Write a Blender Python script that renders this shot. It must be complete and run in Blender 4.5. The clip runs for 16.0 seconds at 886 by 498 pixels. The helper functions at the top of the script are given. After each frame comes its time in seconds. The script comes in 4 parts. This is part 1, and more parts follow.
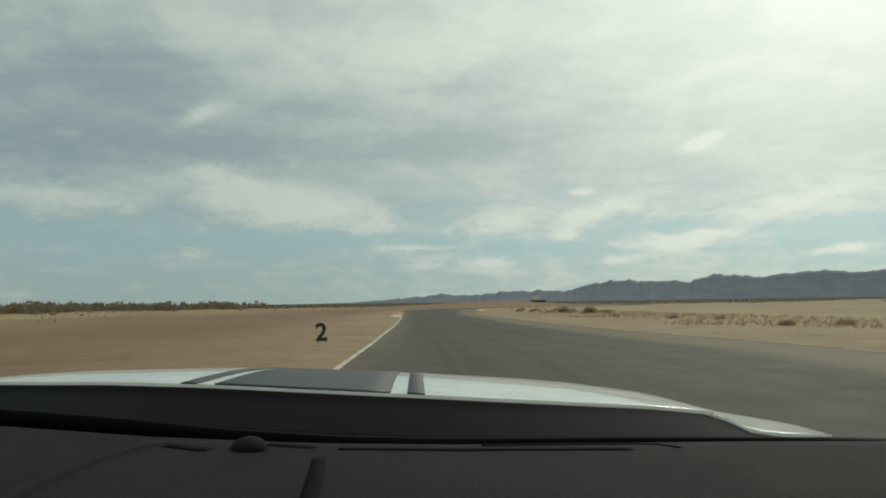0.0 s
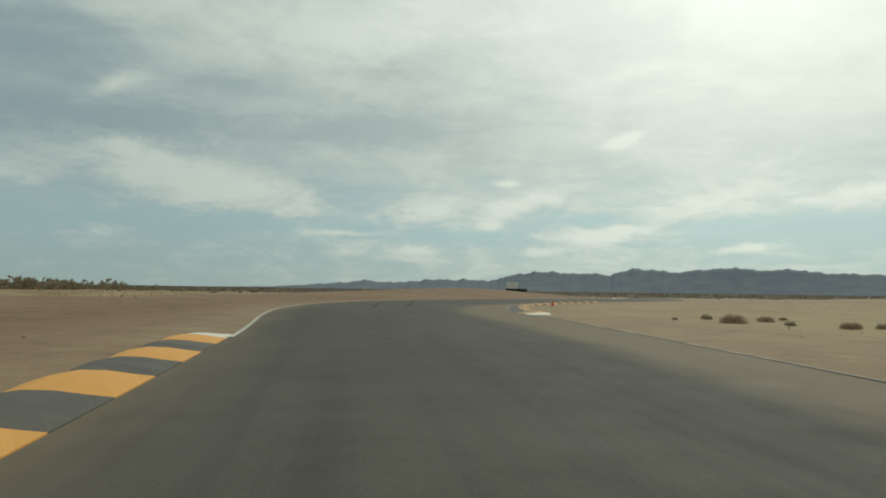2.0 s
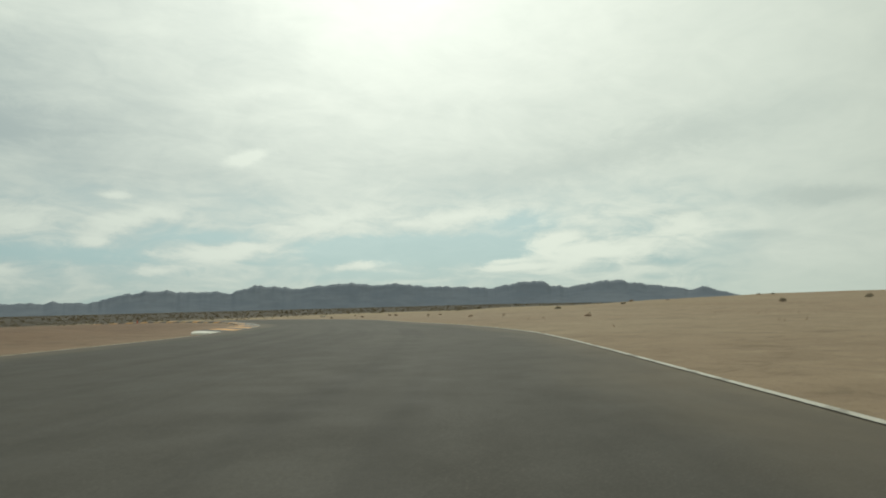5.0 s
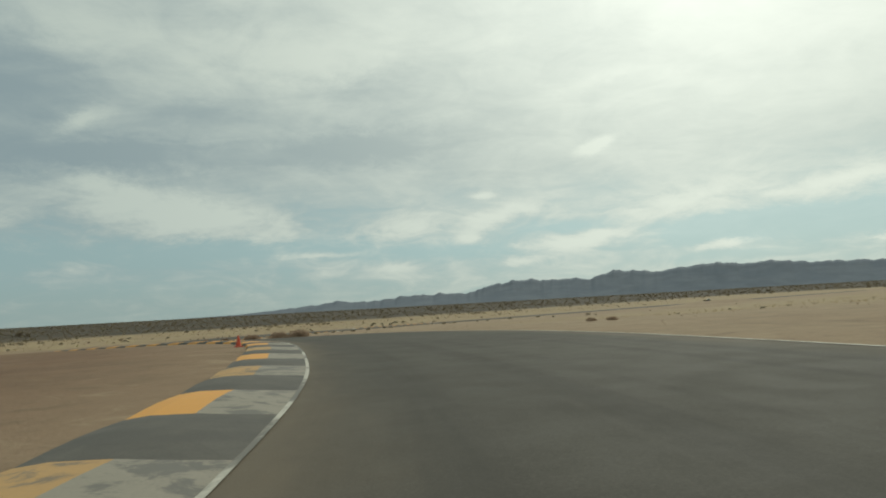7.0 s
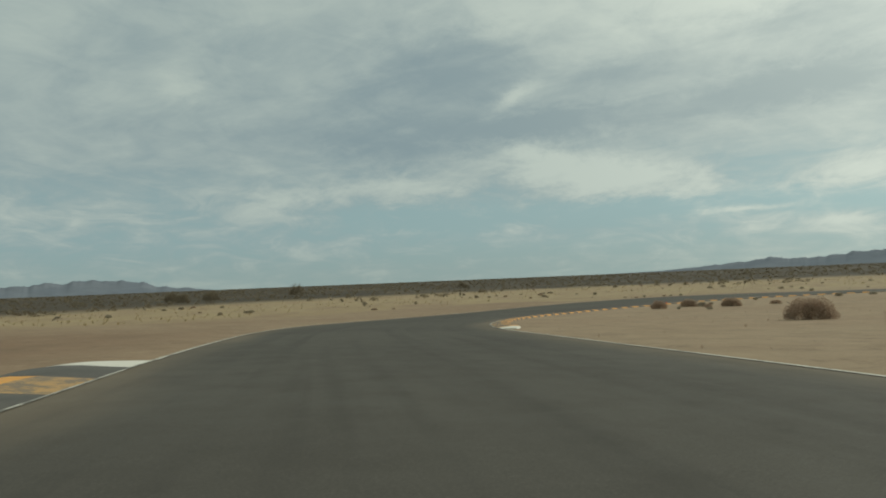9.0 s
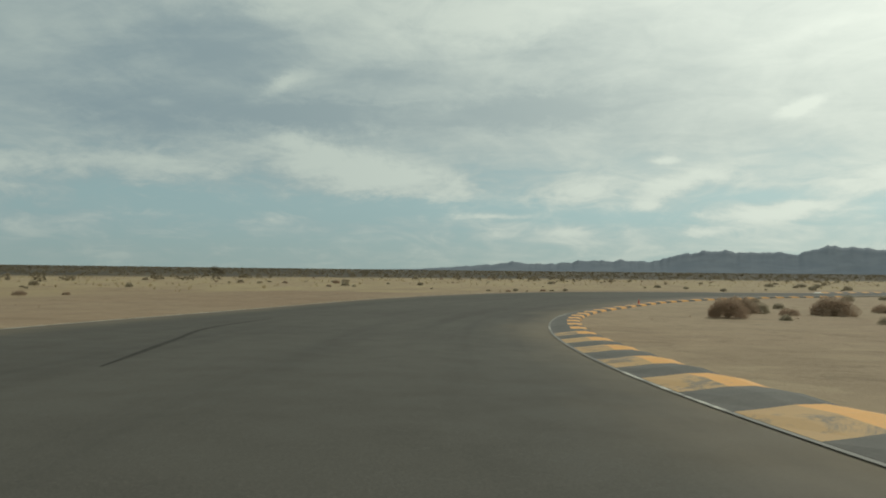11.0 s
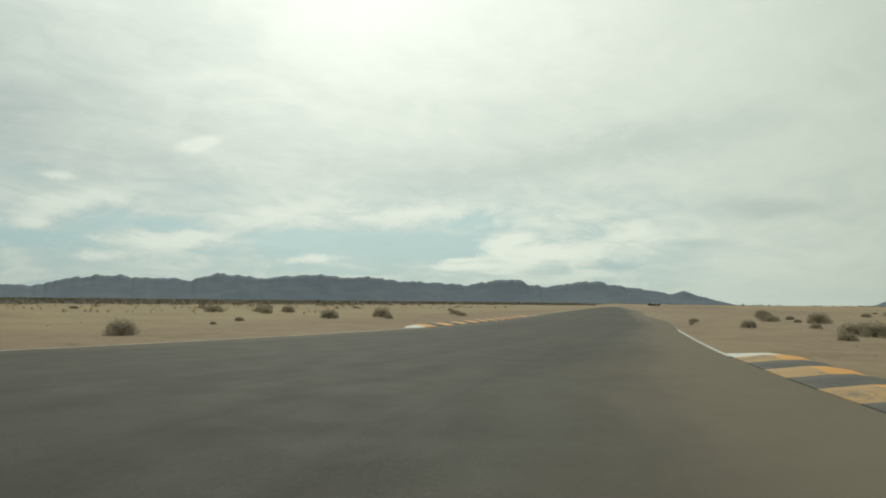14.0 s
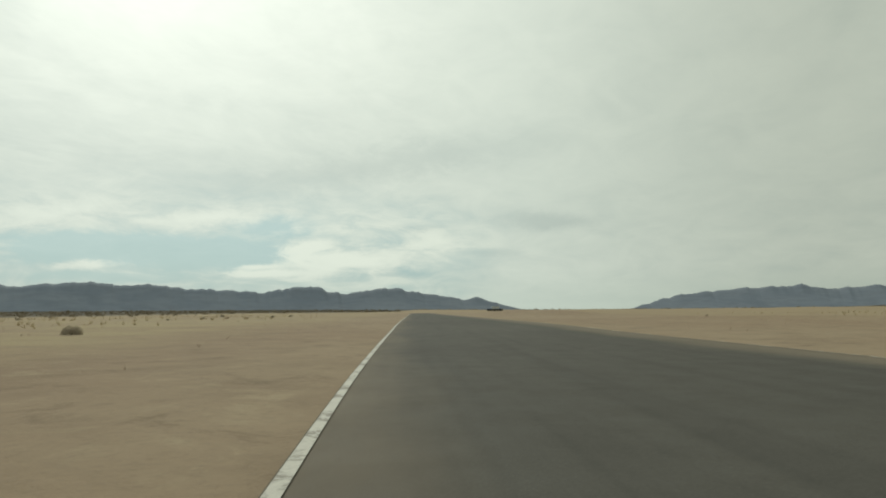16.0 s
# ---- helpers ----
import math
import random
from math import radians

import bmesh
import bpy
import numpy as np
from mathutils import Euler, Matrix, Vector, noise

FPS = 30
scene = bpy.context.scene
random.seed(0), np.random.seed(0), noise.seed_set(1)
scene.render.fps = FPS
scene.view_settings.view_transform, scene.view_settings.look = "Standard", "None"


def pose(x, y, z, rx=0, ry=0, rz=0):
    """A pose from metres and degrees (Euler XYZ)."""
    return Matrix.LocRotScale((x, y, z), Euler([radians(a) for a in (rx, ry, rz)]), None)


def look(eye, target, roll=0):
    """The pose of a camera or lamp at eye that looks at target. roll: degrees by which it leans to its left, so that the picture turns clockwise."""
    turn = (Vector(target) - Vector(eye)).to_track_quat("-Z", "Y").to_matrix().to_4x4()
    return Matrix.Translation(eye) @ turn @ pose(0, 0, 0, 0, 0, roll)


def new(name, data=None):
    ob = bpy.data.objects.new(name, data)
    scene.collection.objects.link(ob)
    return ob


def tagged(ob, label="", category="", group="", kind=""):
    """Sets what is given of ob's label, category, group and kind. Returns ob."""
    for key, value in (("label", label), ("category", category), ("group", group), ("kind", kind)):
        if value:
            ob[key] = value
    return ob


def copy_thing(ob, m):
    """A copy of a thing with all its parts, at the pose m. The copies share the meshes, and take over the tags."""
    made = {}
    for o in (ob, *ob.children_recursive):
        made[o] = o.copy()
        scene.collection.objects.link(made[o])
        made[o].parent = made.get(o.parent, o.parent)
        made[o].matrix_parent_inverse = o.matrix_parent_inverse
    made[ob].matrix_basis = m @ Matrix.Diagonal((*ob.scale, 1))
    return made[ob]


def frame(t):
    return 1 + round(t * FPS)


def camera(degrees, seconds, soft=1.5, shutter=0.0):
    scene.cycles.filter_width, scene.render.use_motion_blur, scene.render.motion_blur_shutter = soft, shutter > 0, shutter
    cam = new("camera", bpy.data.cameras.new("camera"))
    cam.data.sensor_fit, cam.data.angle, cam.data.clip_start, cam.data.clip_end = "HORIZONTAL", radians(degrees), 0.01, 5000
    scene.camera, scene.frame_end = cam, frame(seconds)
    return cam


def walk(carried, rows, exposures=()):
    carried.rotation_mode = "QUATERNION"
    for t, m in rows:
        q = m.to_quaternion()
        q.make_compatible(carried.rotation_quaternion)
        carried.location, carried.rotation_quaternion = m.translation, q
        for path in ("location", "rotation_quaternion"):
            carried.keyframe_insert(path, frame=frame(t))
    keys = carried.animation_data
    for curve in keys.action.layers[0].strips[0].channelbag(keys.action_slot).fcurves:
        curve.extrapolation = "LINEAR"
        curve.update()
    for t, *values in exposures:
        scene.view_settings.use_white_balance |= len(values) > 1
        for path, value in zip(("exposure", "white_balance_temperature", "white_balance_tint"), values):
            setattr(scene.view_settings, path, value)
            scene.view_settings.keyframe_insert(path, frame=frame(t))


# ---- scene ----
# ---- camera and its way ----
cam = camera(68.57, 16.0, soft=1.9)
PATH = [(0.0, pose(-1.00, 0.00, 5.00, 94.82, 0.72, 0.00)),
        (0.5, pose(-1.75, 18.21, 5.00, 93.78, 0.15, 0.08)),
        (1.0, pose(-2.45, 35.64, 5.00, 93.21, -0.37, -0.76)),
        (1.5, pose(-3.33, 52.32, 5.00, 93.70, -0.52, -1.67)),
        (2.0, pose(-3.34, 68.27, 5.00, 93.72, -0.85, -6.75)),
        (2.5, pose(-1.88, 84.11, 5.00, 94.50, -0.70, -11.96)),
        (3.0, pose(1.40, 100.32, 5.00, 94.85, -1.20, -19.21)),
        (3.5, pose(7.06, 116.66, 5.00, 95.28, -1.03, -26.76)),
        (4.0, pose(15.08, 132.91, 5.00, 95.15, -0.17, -33.99)),
        (4.5, pose(25.21, 148.65, 5.00, 95.09, 0.66, -38.83)),
        (5.0, pose(36.24, 164.22, 5.00, 95.10, 1.50, -39.10)),
        (5.5, pose(46.61, 180.15, 5.00, 94.69, 2.24, -34.08)),
        (6.0, pose(54.80, 196.78, 5.00, 95.19, 2.65, -26.24)),
        (6.5, pose(60.23, 213.68, 5.00, 95.39, 2.44, -17.28)),
        (7.0, pose(62.79, 230.13, 5.00, 95.02, 3.14, -8.21)),
        (7.5, pose(62.53, 245.81, 5.00, 94.36, 3.20, 2.17)),
        (8.0, pose(59.62, 260.38, 4.85, 93.90, 3.94, 12.44)),
        (8.5, pose(54.45, 273.57, 4.51, 93.24, 3.33, 21.79)),
        (9.0, pose(47.87, 285.46, 4.08, 92.95, 2.33, 27.60)),
        (9.5, pose(40.80, 296.48, 3.62, 92.62, 1.37, 28.57)),
        (10.0, pose(34.32, 307.32, 3.12, 92.28, 0.38, 24.69)),
        (10.5, pose(29.07, 318.40, 2.61, 91.99, -0.31, 16.92)),
        (11.0, pose(25.81, 329.89, 2.11, 92.04, -0.66, 6.61)),
        (11.5, pose(24.66, 341.59, 1.66, 92.64, -0.72, -3.39)),
        (12.0, pose(25.51, 353.24, 1.30, 93.16, -0.94, -12.91)),
        (12.5, pose(28.17, 364.72, 1.07, 94.08, -0.30, -21.09)),
        (13.0, pose(32.49, 375.97, 1.00, 94.59, -0.54, -28.91)),
        (13.5, pose(38.40, 386.84, 1.00, 94.72, -0.32, -36.14)),
        (14.0, pose(45.85, 397.22, 1.00, 94.83, -0.50, -43.31)),
        (14.5, pose(54.94, 406.92, 1.00, 94.84, -0.17, -50.97)),
        (15.0, pose(65.75, 415.76, 1.00, 94.89, -0.48, -58.04)),
        (15.5, pose(78.11, 424.31, 1.00, 95.11, 0.37, -60.16)),
        (16.0, pose(91.89, 433.43, 1.00, 95.48, 0.43, -60.80))]
walk(cam, PATH, [(0.0, 0.0, 6500.0, 1.5), (16.0, 0.0, 6500.0, 1.5)])

# ---- sky, sun ----
SUN_AZ, SUN_EL = radians(35), radians(37)
sun_data = bpy.data.lights.new("sun", "SUN")
sun_data.energy, sun_data.angle, sun_data.color = 1.4, radians(14), (1.0, 0.95, 0.86)
sun = new("sun", sun_data)
SUN_WAY = Vector((math.sin(SUN_AZ) * math.cos(SUN_EL), math.cos(SUN_AZ) * math.cos(SUN_EL), math.sin(SUN_EL)))
sun.matrix_world = look(SUN_WAY * 100, (0, 0, 0))


class Nodes:
    """Short hand for building a node tree."""

    def __init__(self, tree):
        self.tree = tree
        self.tree.nodes.clear()

    def node(self, kind, **values):
        n = self.tree.nodes.new(kind)
        for key, value in values.items():
            n.inputs[key.replace("_", " ")].default_value = value
        return n

    def link(self, a, b):
        self.tree.links.new(a, b)

    def put(self, socket, value):
        if isinstance(value, bpy.types.NodeSocket):
            self.link(value, socket)
        else:
            socket.default_value = value

    def math(self, op, a, b=0.0, c=0.0):
        n = self.tree.nodes.new("ShaderNodeMath")
        n.operation = op
        for s, v in zip(n.inputs, (a, b, c)):
            self.put(s, v)
        return n.outputs[0]

    def noise(self, vector, scale, detail=4.0, rough=0.55, distort=0.0):
        n = self.tree.nodes.new("ShaderNodeTexNoise")
        self.put(n.inputs["Vector"], vector)
        n.inputs["Scale"].default_value = scale
        n.inputs["Detail"].default_value = detail
        n.inputs["Roughness"].default_value = rough
        n.inputs["Distortion"].default_value = distort
        return n.outputs["Fac"]

    def ramp(self, value, low, high, a=0.0, b=1.0):
        n = self.tree.nodes.new("ShaderNodeMapRange")
        n.interpolation_type = "SMOOTHSTEP"
        self.put(n.inputs["Value"], value)
        for key, v in (("From Min", low), ("From Max", high), ("To Min", a), ("To Max", b)):
            n.inputs[key].default_value = v
        return n.outputs["Result"]

    def mix(self, fac, a, b, blend="MIX"):
        n = self.tree.nodes.new("ShaderNodeMix")
        n.data_type, n.blend_type = "RGBA", blend
        self.put(n.inputs[0], fac)
        for s, v in ((n.inputs[6], a), (n.inputs[7], b)):
            self.put(s, (*v, 1.0) if isinstance(v, tuple) else v)
        return n.outputs[2]

    def stretched(self, vector, scale):
        n = self.tree.nodes.new("ShaderNodeMapping")
        self.put(n.inputs["Vector"], vector)
        n.inputs["Scale"].default_value = scale
        return n.outputs[0]

    def xyz(self, x, y, z):
        n = self.tree.nodes.new("ShaderNodeCombineXYZ")
        for s, v in zip(n.inputs, (x, y, z)):
            self.put(s, v)
        return n.outputs[0]


world = bpy.data.worlds.new("desert_sky")
world.use_nodes = True
scene.world = world
w = Nodes(world.node_tree)
sky = w.node("ShaderNodeTexSky")
sky.sky_type, sky.sun_disc = "NISHITA", False
sky.sun_elevation, sky.sun_rotation = SUN_EL, SUN_AZ
sky.air_density, sky.dust_density, sky.ozone_density = 1.0, 2.5, 1.0
way = w.node("ShaderNodeTexCoord").outputs["Generated"]
split = w.node("ShaderNodeSeparateXYZ")
w.link(way, split.inputs[0])
up = w.math("MAXIMUM", split.outputs[2], 0.0)
azim = w.math("MULTIPLY", w.math("ARCTAN2", split.outputs[0], split.outputs[1]), 57.2958)
elev = w.math("MULTIPLY", w.math("ARCSINE", up), 57.2958)
# two thin cloud layers on a flat deck overhead
far = w.math("DIVIDE", 1.0, w.math("ADD", up, 0.14))
deck = w.xyz(w.math("MULTIPLY", split.outputs[0], far), w.math("MULTIPLY", split.outputs[1], far), 0.0)
veil = w.noise(w.stretched(deck, (0.8, 1.0, 1)), 1.6, 6.0, 0.5, 0.4)
streak = w.noise(w.stretched(deck, (0.8, 1.5, 1)), 3.2, 8.0, 0.58, 0.8)
fluff = w.noise(w.xyz(w.math("MULTIPLY", azim, 0.05), w.math("MULTIPLY", elev, 0.10), 3.0), 2.6, 9.0, 0.6, 0.8)
wisp = w.noise(w.xyz(w.math("MULTIPLY", azim, 0.10), w.math("MULTIPLY", elev, 0.30), 7.0), 2.0, 9.0, 0.60, 1.5)
# ragged outlines
plane = w.xyz(azim, w.math("MULTIPLY", elev, 2.0), 0.0)
other = w.xyz(azim, w.math("MULTIPLY", elev, 2.0), 40.0)
wob_a = w.math("MULTIPLY_ADD", w.noise(plane, 0.3, 9.0, 0.74, 0.4), 9.0, -4.5)
wob_e = w.math("MULTIPLY_ADD", w.noise(other, 0.34, 9.0, 0.74, 0.4), 4.2, -2.1)


def cloud(az, el, wide, high, amount, tilt, ragged):
    """One cloud or gap in the deck: its bearing, height and half size in degrees."""
    x = w.math("SUBTRACT", w.math("MULTIPLY_ADD", wob_a, ragged * min(1.0, wide / 5), azim), az)
    y = w.math("SUBTRACT", w.math("MULTIPLY_ADD", wob_e, ragged * min(1.0, high / 1.6), elev), el)
    c, s = math.cos(radians(tilt)), math.sin(radians(tilt))
    u = w.math("MULTIPLY_ADD", x, c / wide, w.math("MULTIPLY", y, s / wide))
    v = w.math("MULTIPLY_ADD", x, -s / high, w.math("MULTIPLY", y, c / high))
    d = w.math("MULTIPLY_ADD", u, u, w.math("MULTIPLY", v, v))
    return w.math("MULTIPLY", w.math("EXPONENT", w.math("MULTIPLY", d, -0.8)), amount)


BRIGHT = [(-13.0, 8.5, 8.4, 1.39, 0.60, -10), (-18.6, 10.6, 2.8, 0.74, 0.40, -8), (-30.9, 8.5, 4.5, 0.89, 0.30, 0), (-6.1, 21.7, 8.5, 2.05, 0.35, 0),
          (-21.1, 22.6, 3.8, 1.07, 0.25, 0), (4.9, 7.4, 3.2, 0.89, 0.30, 4), (19.6, 4.9, 3.5, 0.60, 0.45, 3), (29.3, 7.7, 4.2, 0.74, 0.30, 12), (22.8,
          18.3, 3.2, 0.51, 0.25, 10), (53.1, 4.2, 4.6, 1.00, 0.40, 0), (40.0, 7.8, 4.6, 0.60, 0.35, 6), (59.1, 6.0, 3.4, 0.75, 0.30, 0), (56.0, 7.1,
          6.0, 0.45, 0.25, 0), (49.1, 5.1, 4.1, 0.75, 0.30, 0), (-37.8, 7.7, 6.1, 0.70, 0.28, 5), (-49.1, 16.4, 1.8, 1.13, 0.30, 0)]
PUFFS = [(22.5, 13.0, 1.3, 0.44, 0.85, 18), (-20.5, 15.8, 1.9, 0.57, 0.40, 25), (-30.4, 13.3, 0.8, 0.34, 0.25, 0), (-2.1, 4.9, 3.1, 0.20, 0.35, 0),
          (4.3, 3.5, 1.1, 0.30, 0.35, 0), (-2.2, 3.2, 1.4, 0.40, 0.22, 0), (12.3, 9.5, 1.0, 0.25, 0.50, 0), (12.5, 7.3, 2.2, 0.65, 0.40, 18), (10.9,
          5.9, 1.0, 0.30, 0.40, 0), (22.0, 5.5, 0.9, 0.40, 0.40, 0), (15.0, 3.5, 1.6, 0.35, 0.35, 0), (16.0, 8.1, 1.2, 0.50, 0.30, 0), (32.0, 3.8,
          2.2, 0.30, 0.40, 6), (44.7, 3.9, 1.7, 0.20, 0.50, 2), (45.6, 3.3, 2.7, 0.25, 0.60, 0), (48.4, 5.5, 2.0, 0.30, 0.35, 10)]
SHADES = [(-26.2, 18.3, 7.0, 3.02, 0.42, 0), (-16.8, 13.3, 7.5, 1.17, 0.40, 0), (2.0, 14.2, 8.2, 1.36, 0.50, 4), (2.0, 19.0, 4.7, 1.22, 0.30, 0),
          (-12.1, 16.9, 4.5, 1.05, 0.25, 0), (-31.4, 11.9, 4.9, 1.95, 0.30, 0), (13.3, 11.4, 5.3, 1.08, 0.15, 0), (48.9, 11.5, 11.7, 1.22, 0.22, 10),
          (70.0, 7.8, 2.9, 0.65, 0.50, -4), (59.0, 13.6, 6.7, 1.27, 0.20, 4), (57.0, 3.3, 2.3, 0.30, 0.30, 0), (65.0, 5.1, 2.1, 0.30, 0.20, 0),
          (-30.7, 13.5, 7.7, 1.94, 0.25, 0), (-16.9, 13.7, 6.2, 0.72, 0.20, 6), (58.8, 7.3, 2.1, 0.30, 0.30, 0)]
GAPS = [(-11.0, 5.6, 12.5, 0.85, 0.40, 0), (-28.9, 5.4, 6.1, 1.30, 0.30, 0), (31.4, 5.1, 4.0, 0.90, 0.55, 0), (-22.8, 2.4, 13.6, 0.99, 0.20, 0),
          (41.0, 4.9, 5.5, 0.90, 0.90, 0), (46.2, 7.2, 2.8, 0.75, 0.45, 0), (33.2, 5.2, 3.5, 0.70, 0.50, 0), (33.2, 2.9, 4.0, 0.35, 0.40, 0), (7.8,
          4.8, 5.9, 0.60, 0.30, 0), (19.2, 6.3, 3.6, 0.45, 0.25, 0)]


def total(rows, ragged):
    out = cloud(*rows[0], ragged)
    for row in rows[1:]:
        out = w.math("ADD", out, cloud(*row, ragged))
    return out


bright = w.math("ADD", w.math("MULTIPLY", total(BRIGHT, 1.0), w.ramp(fluff, 0.25, 0.65, 0.45, 1.15)), w.math("MULTIPLY", total(PUFFS, 1.1), 1.2))
shade = total(SHADES, 1.0)
gap = w.math("MULTIPLY", total(GAPS, 1.0), 1.35)
grain = w.math("ADD", w.math("MULTIPLY_ADD", veil, 0.55, -0.275), w.math("MULTIPLY_ADD", fluff, 0.6, -0.3))
grain = w.math("ADD", grain, w.math("MULTIPLY", w.math("MULTIPLY_ADD", streak, 0.5, -0.25), w.ramp(elev, 4.0, 16.0, 0.2, 1.0)))
east = w.ramp(azim, 10.0, 80.0)
grain = w.math("MULTIPLY", grain, w.math("MULTIPLY_ADD", east, -0.5, 1.0))
grain = w.math("ADD", grain, w.math("MULTIPLY", w.math("MULTIPLY_ADD", wisp, 0.8, -0.4), w.math("MULTIPLY", w.ramp(elev, 13.0, 6.0, 0.25, 1.0), w.ramp(azim, 56.0, 66.0, 1.0, 0.35))))
cover = w.math("ADD", w.math("SUBTRACT", w.math("ADD", 0.47, bright), shade), grain)
cover = w.ramp(w.math("MULTIPLY_ADD", w.ramp(elev, 12.0, 24.0), 0.1, cover), 0.0, 1.0)
dark = w.mix(w.ramp(azim, -40.0, 70.0), (0.235, 0.300, 0.335), (0.46, 0.51, 0.475))
light = w.mix(w.ramp(azim, -40.0, 60.0), (0.455, 0.505, 0.48), (0.70, 0.73, 0.65))
skycol = w.mix(cover, dark, light)
clear = w.mix(1.0, sky.outputs[0], (0.062, 0.062, 0.060), "MULTIPLY")
clear = w.mix(0.85, clear, w.mix(w.ramp(azim, -25.0, 30.0), (0.29, 0.405, 0.43), (0.245, 0.425, 0.47)))
low = w.math("MULTIPLY", w.ramp(elev, 14.0, 5.0), 0.58)
blue = w.math("ADD", gap, w.math("MULTIPLY", low, w.math("SUBTRACT", 1.0, w.math("MULTIPLY", cover, 0.9))))
blue = w.math("MULTIPLY", w.math("SUBTRACT", blue, w.math("MULTIPLY", bright, 0.5)), w.ramp(azim, 57.0, 70.0, 1.0, 0.12))
skycol = w.mix(w.ramp(w.math("ADD", blue, w.math("MULTIPLY", grain, -0.5)), 0.02, 0.75), skycol, clear)
haze = w.ramp(elev, 0.0, 4.5, 0.55, 0.0)
skycol = w.mix(haze, skycol, w.mix(w.ramp(azim, -40.0, 70.0), (0.295, 0.355, 0.34), (0.47, 0.53, 0.475)))
# the veiled sun lights up the clouds round it
dot = w.node("ShaderNodeVectorMath")
dot.operation = "DOT_PRODUCT"
w.link(way, dot.inputs[0])
dot.inputs[1].default_value = SUN_WAY
angle = w.math("MULTIPLY", w.math("ARCCOSINE", w.math("MINIMUM", dot.outputs["Value"], 1.0)), 57.2958)


def halo(width, amount):
    x = w.math("DIVIDE", angle, width)
    return w.math("MULTIPLY", w.math("EXPONENT", w.math("MULTIPLY", w.math("MULTIPLY", x, x), -1.0)), amount)


glow = w.math("ADD", halo(16.0, 0.75), halo(33.0, 0.55))
glow = w.math("MULTIPLY", glow, w.math("MULTIPLY_ADD", cover, 0.4, 0.72))
skycol = w.mix(w.math("MINIMUM", glow, 1.0), skycol, (1.12, 1.13, 1.05))
# darkening put into the sky's colour towards the east, away from the sun
skycol = w.mix(w.ramp(azim, 64.0, 96.0), skycol, w.mix(1.0, skycol, (0.80, 0.79, 0.77), "MULTIPLY"))
back = w.node("ShaderNodeBackground", Strength=1.0)
w.link(skycol, back.inputs[0])
w.link(back.outputs[0], w.node("ShaderNodeOutputWorld").inputs[0])


# ---- materials ----
def material(name):
    mat = bpy.data.materials.new(name)
    mat.use_nodes = True
    n = Nodes(mat.node_tree)
    bsdf = n.node("ShaderNodeBsdfPrincipled")
    n.link(bsdf.outputs[0], n.node("ShaderNodeOutputMaterial").inputs[0])
    return mat, n, bsdf


def bump(n, bsdf, height, strength, distance):
    b = n.node("ShaderNodeBump", Strength=strength, Distance=distance)
    n.link(height, b.inputs["Height"])
    n.link(b.outputs[0], bsdf.inputs["Normal"])


def object_place(n):
    return n.node("ShaderNodeTexCoord").outputs["Object"]


def mottled(name, colour, other, scale, rough=0.7, metal=0.0, relief=0.0, fine=8.0, coat=0.0, vary=0.0):
    """A surface of two tones with large stains and fine grain."""
    mat, n, bsdf = material(name)
    p = object_place(n)
    big, small = n.noise(p, scale, 5.0, 0.6), n.noise(p, scale * fine, 4.0, 0.6)
    col = n.mix(n.ramp(big, 0.35, 0.68), colour, other)
    col = n.mix(n.ramp(small, 0.3, 0.75, 0.0, 0.35), col, tuple(c * 0.62 for c in colour))
    if vary:
        rnd = n.node("ShaderNodeObjectInfo").outputs["Random"]
        col = n.mix(n.math("MULTIPLY", rnd, vary), col, tuple(c * 0.5 for c in other))
    n.put(bsdf.inputs["Base Color"], col)
    bsdf.inputs["Roughness"].default_value = rough
    bsdf.inputs["Metallic"].default_value = metal
    bsdf.inputs["Coat Weight"].default_value = coat
    if relief:
        bump(n, bsdf, small, 0.6, relief)
    return mat


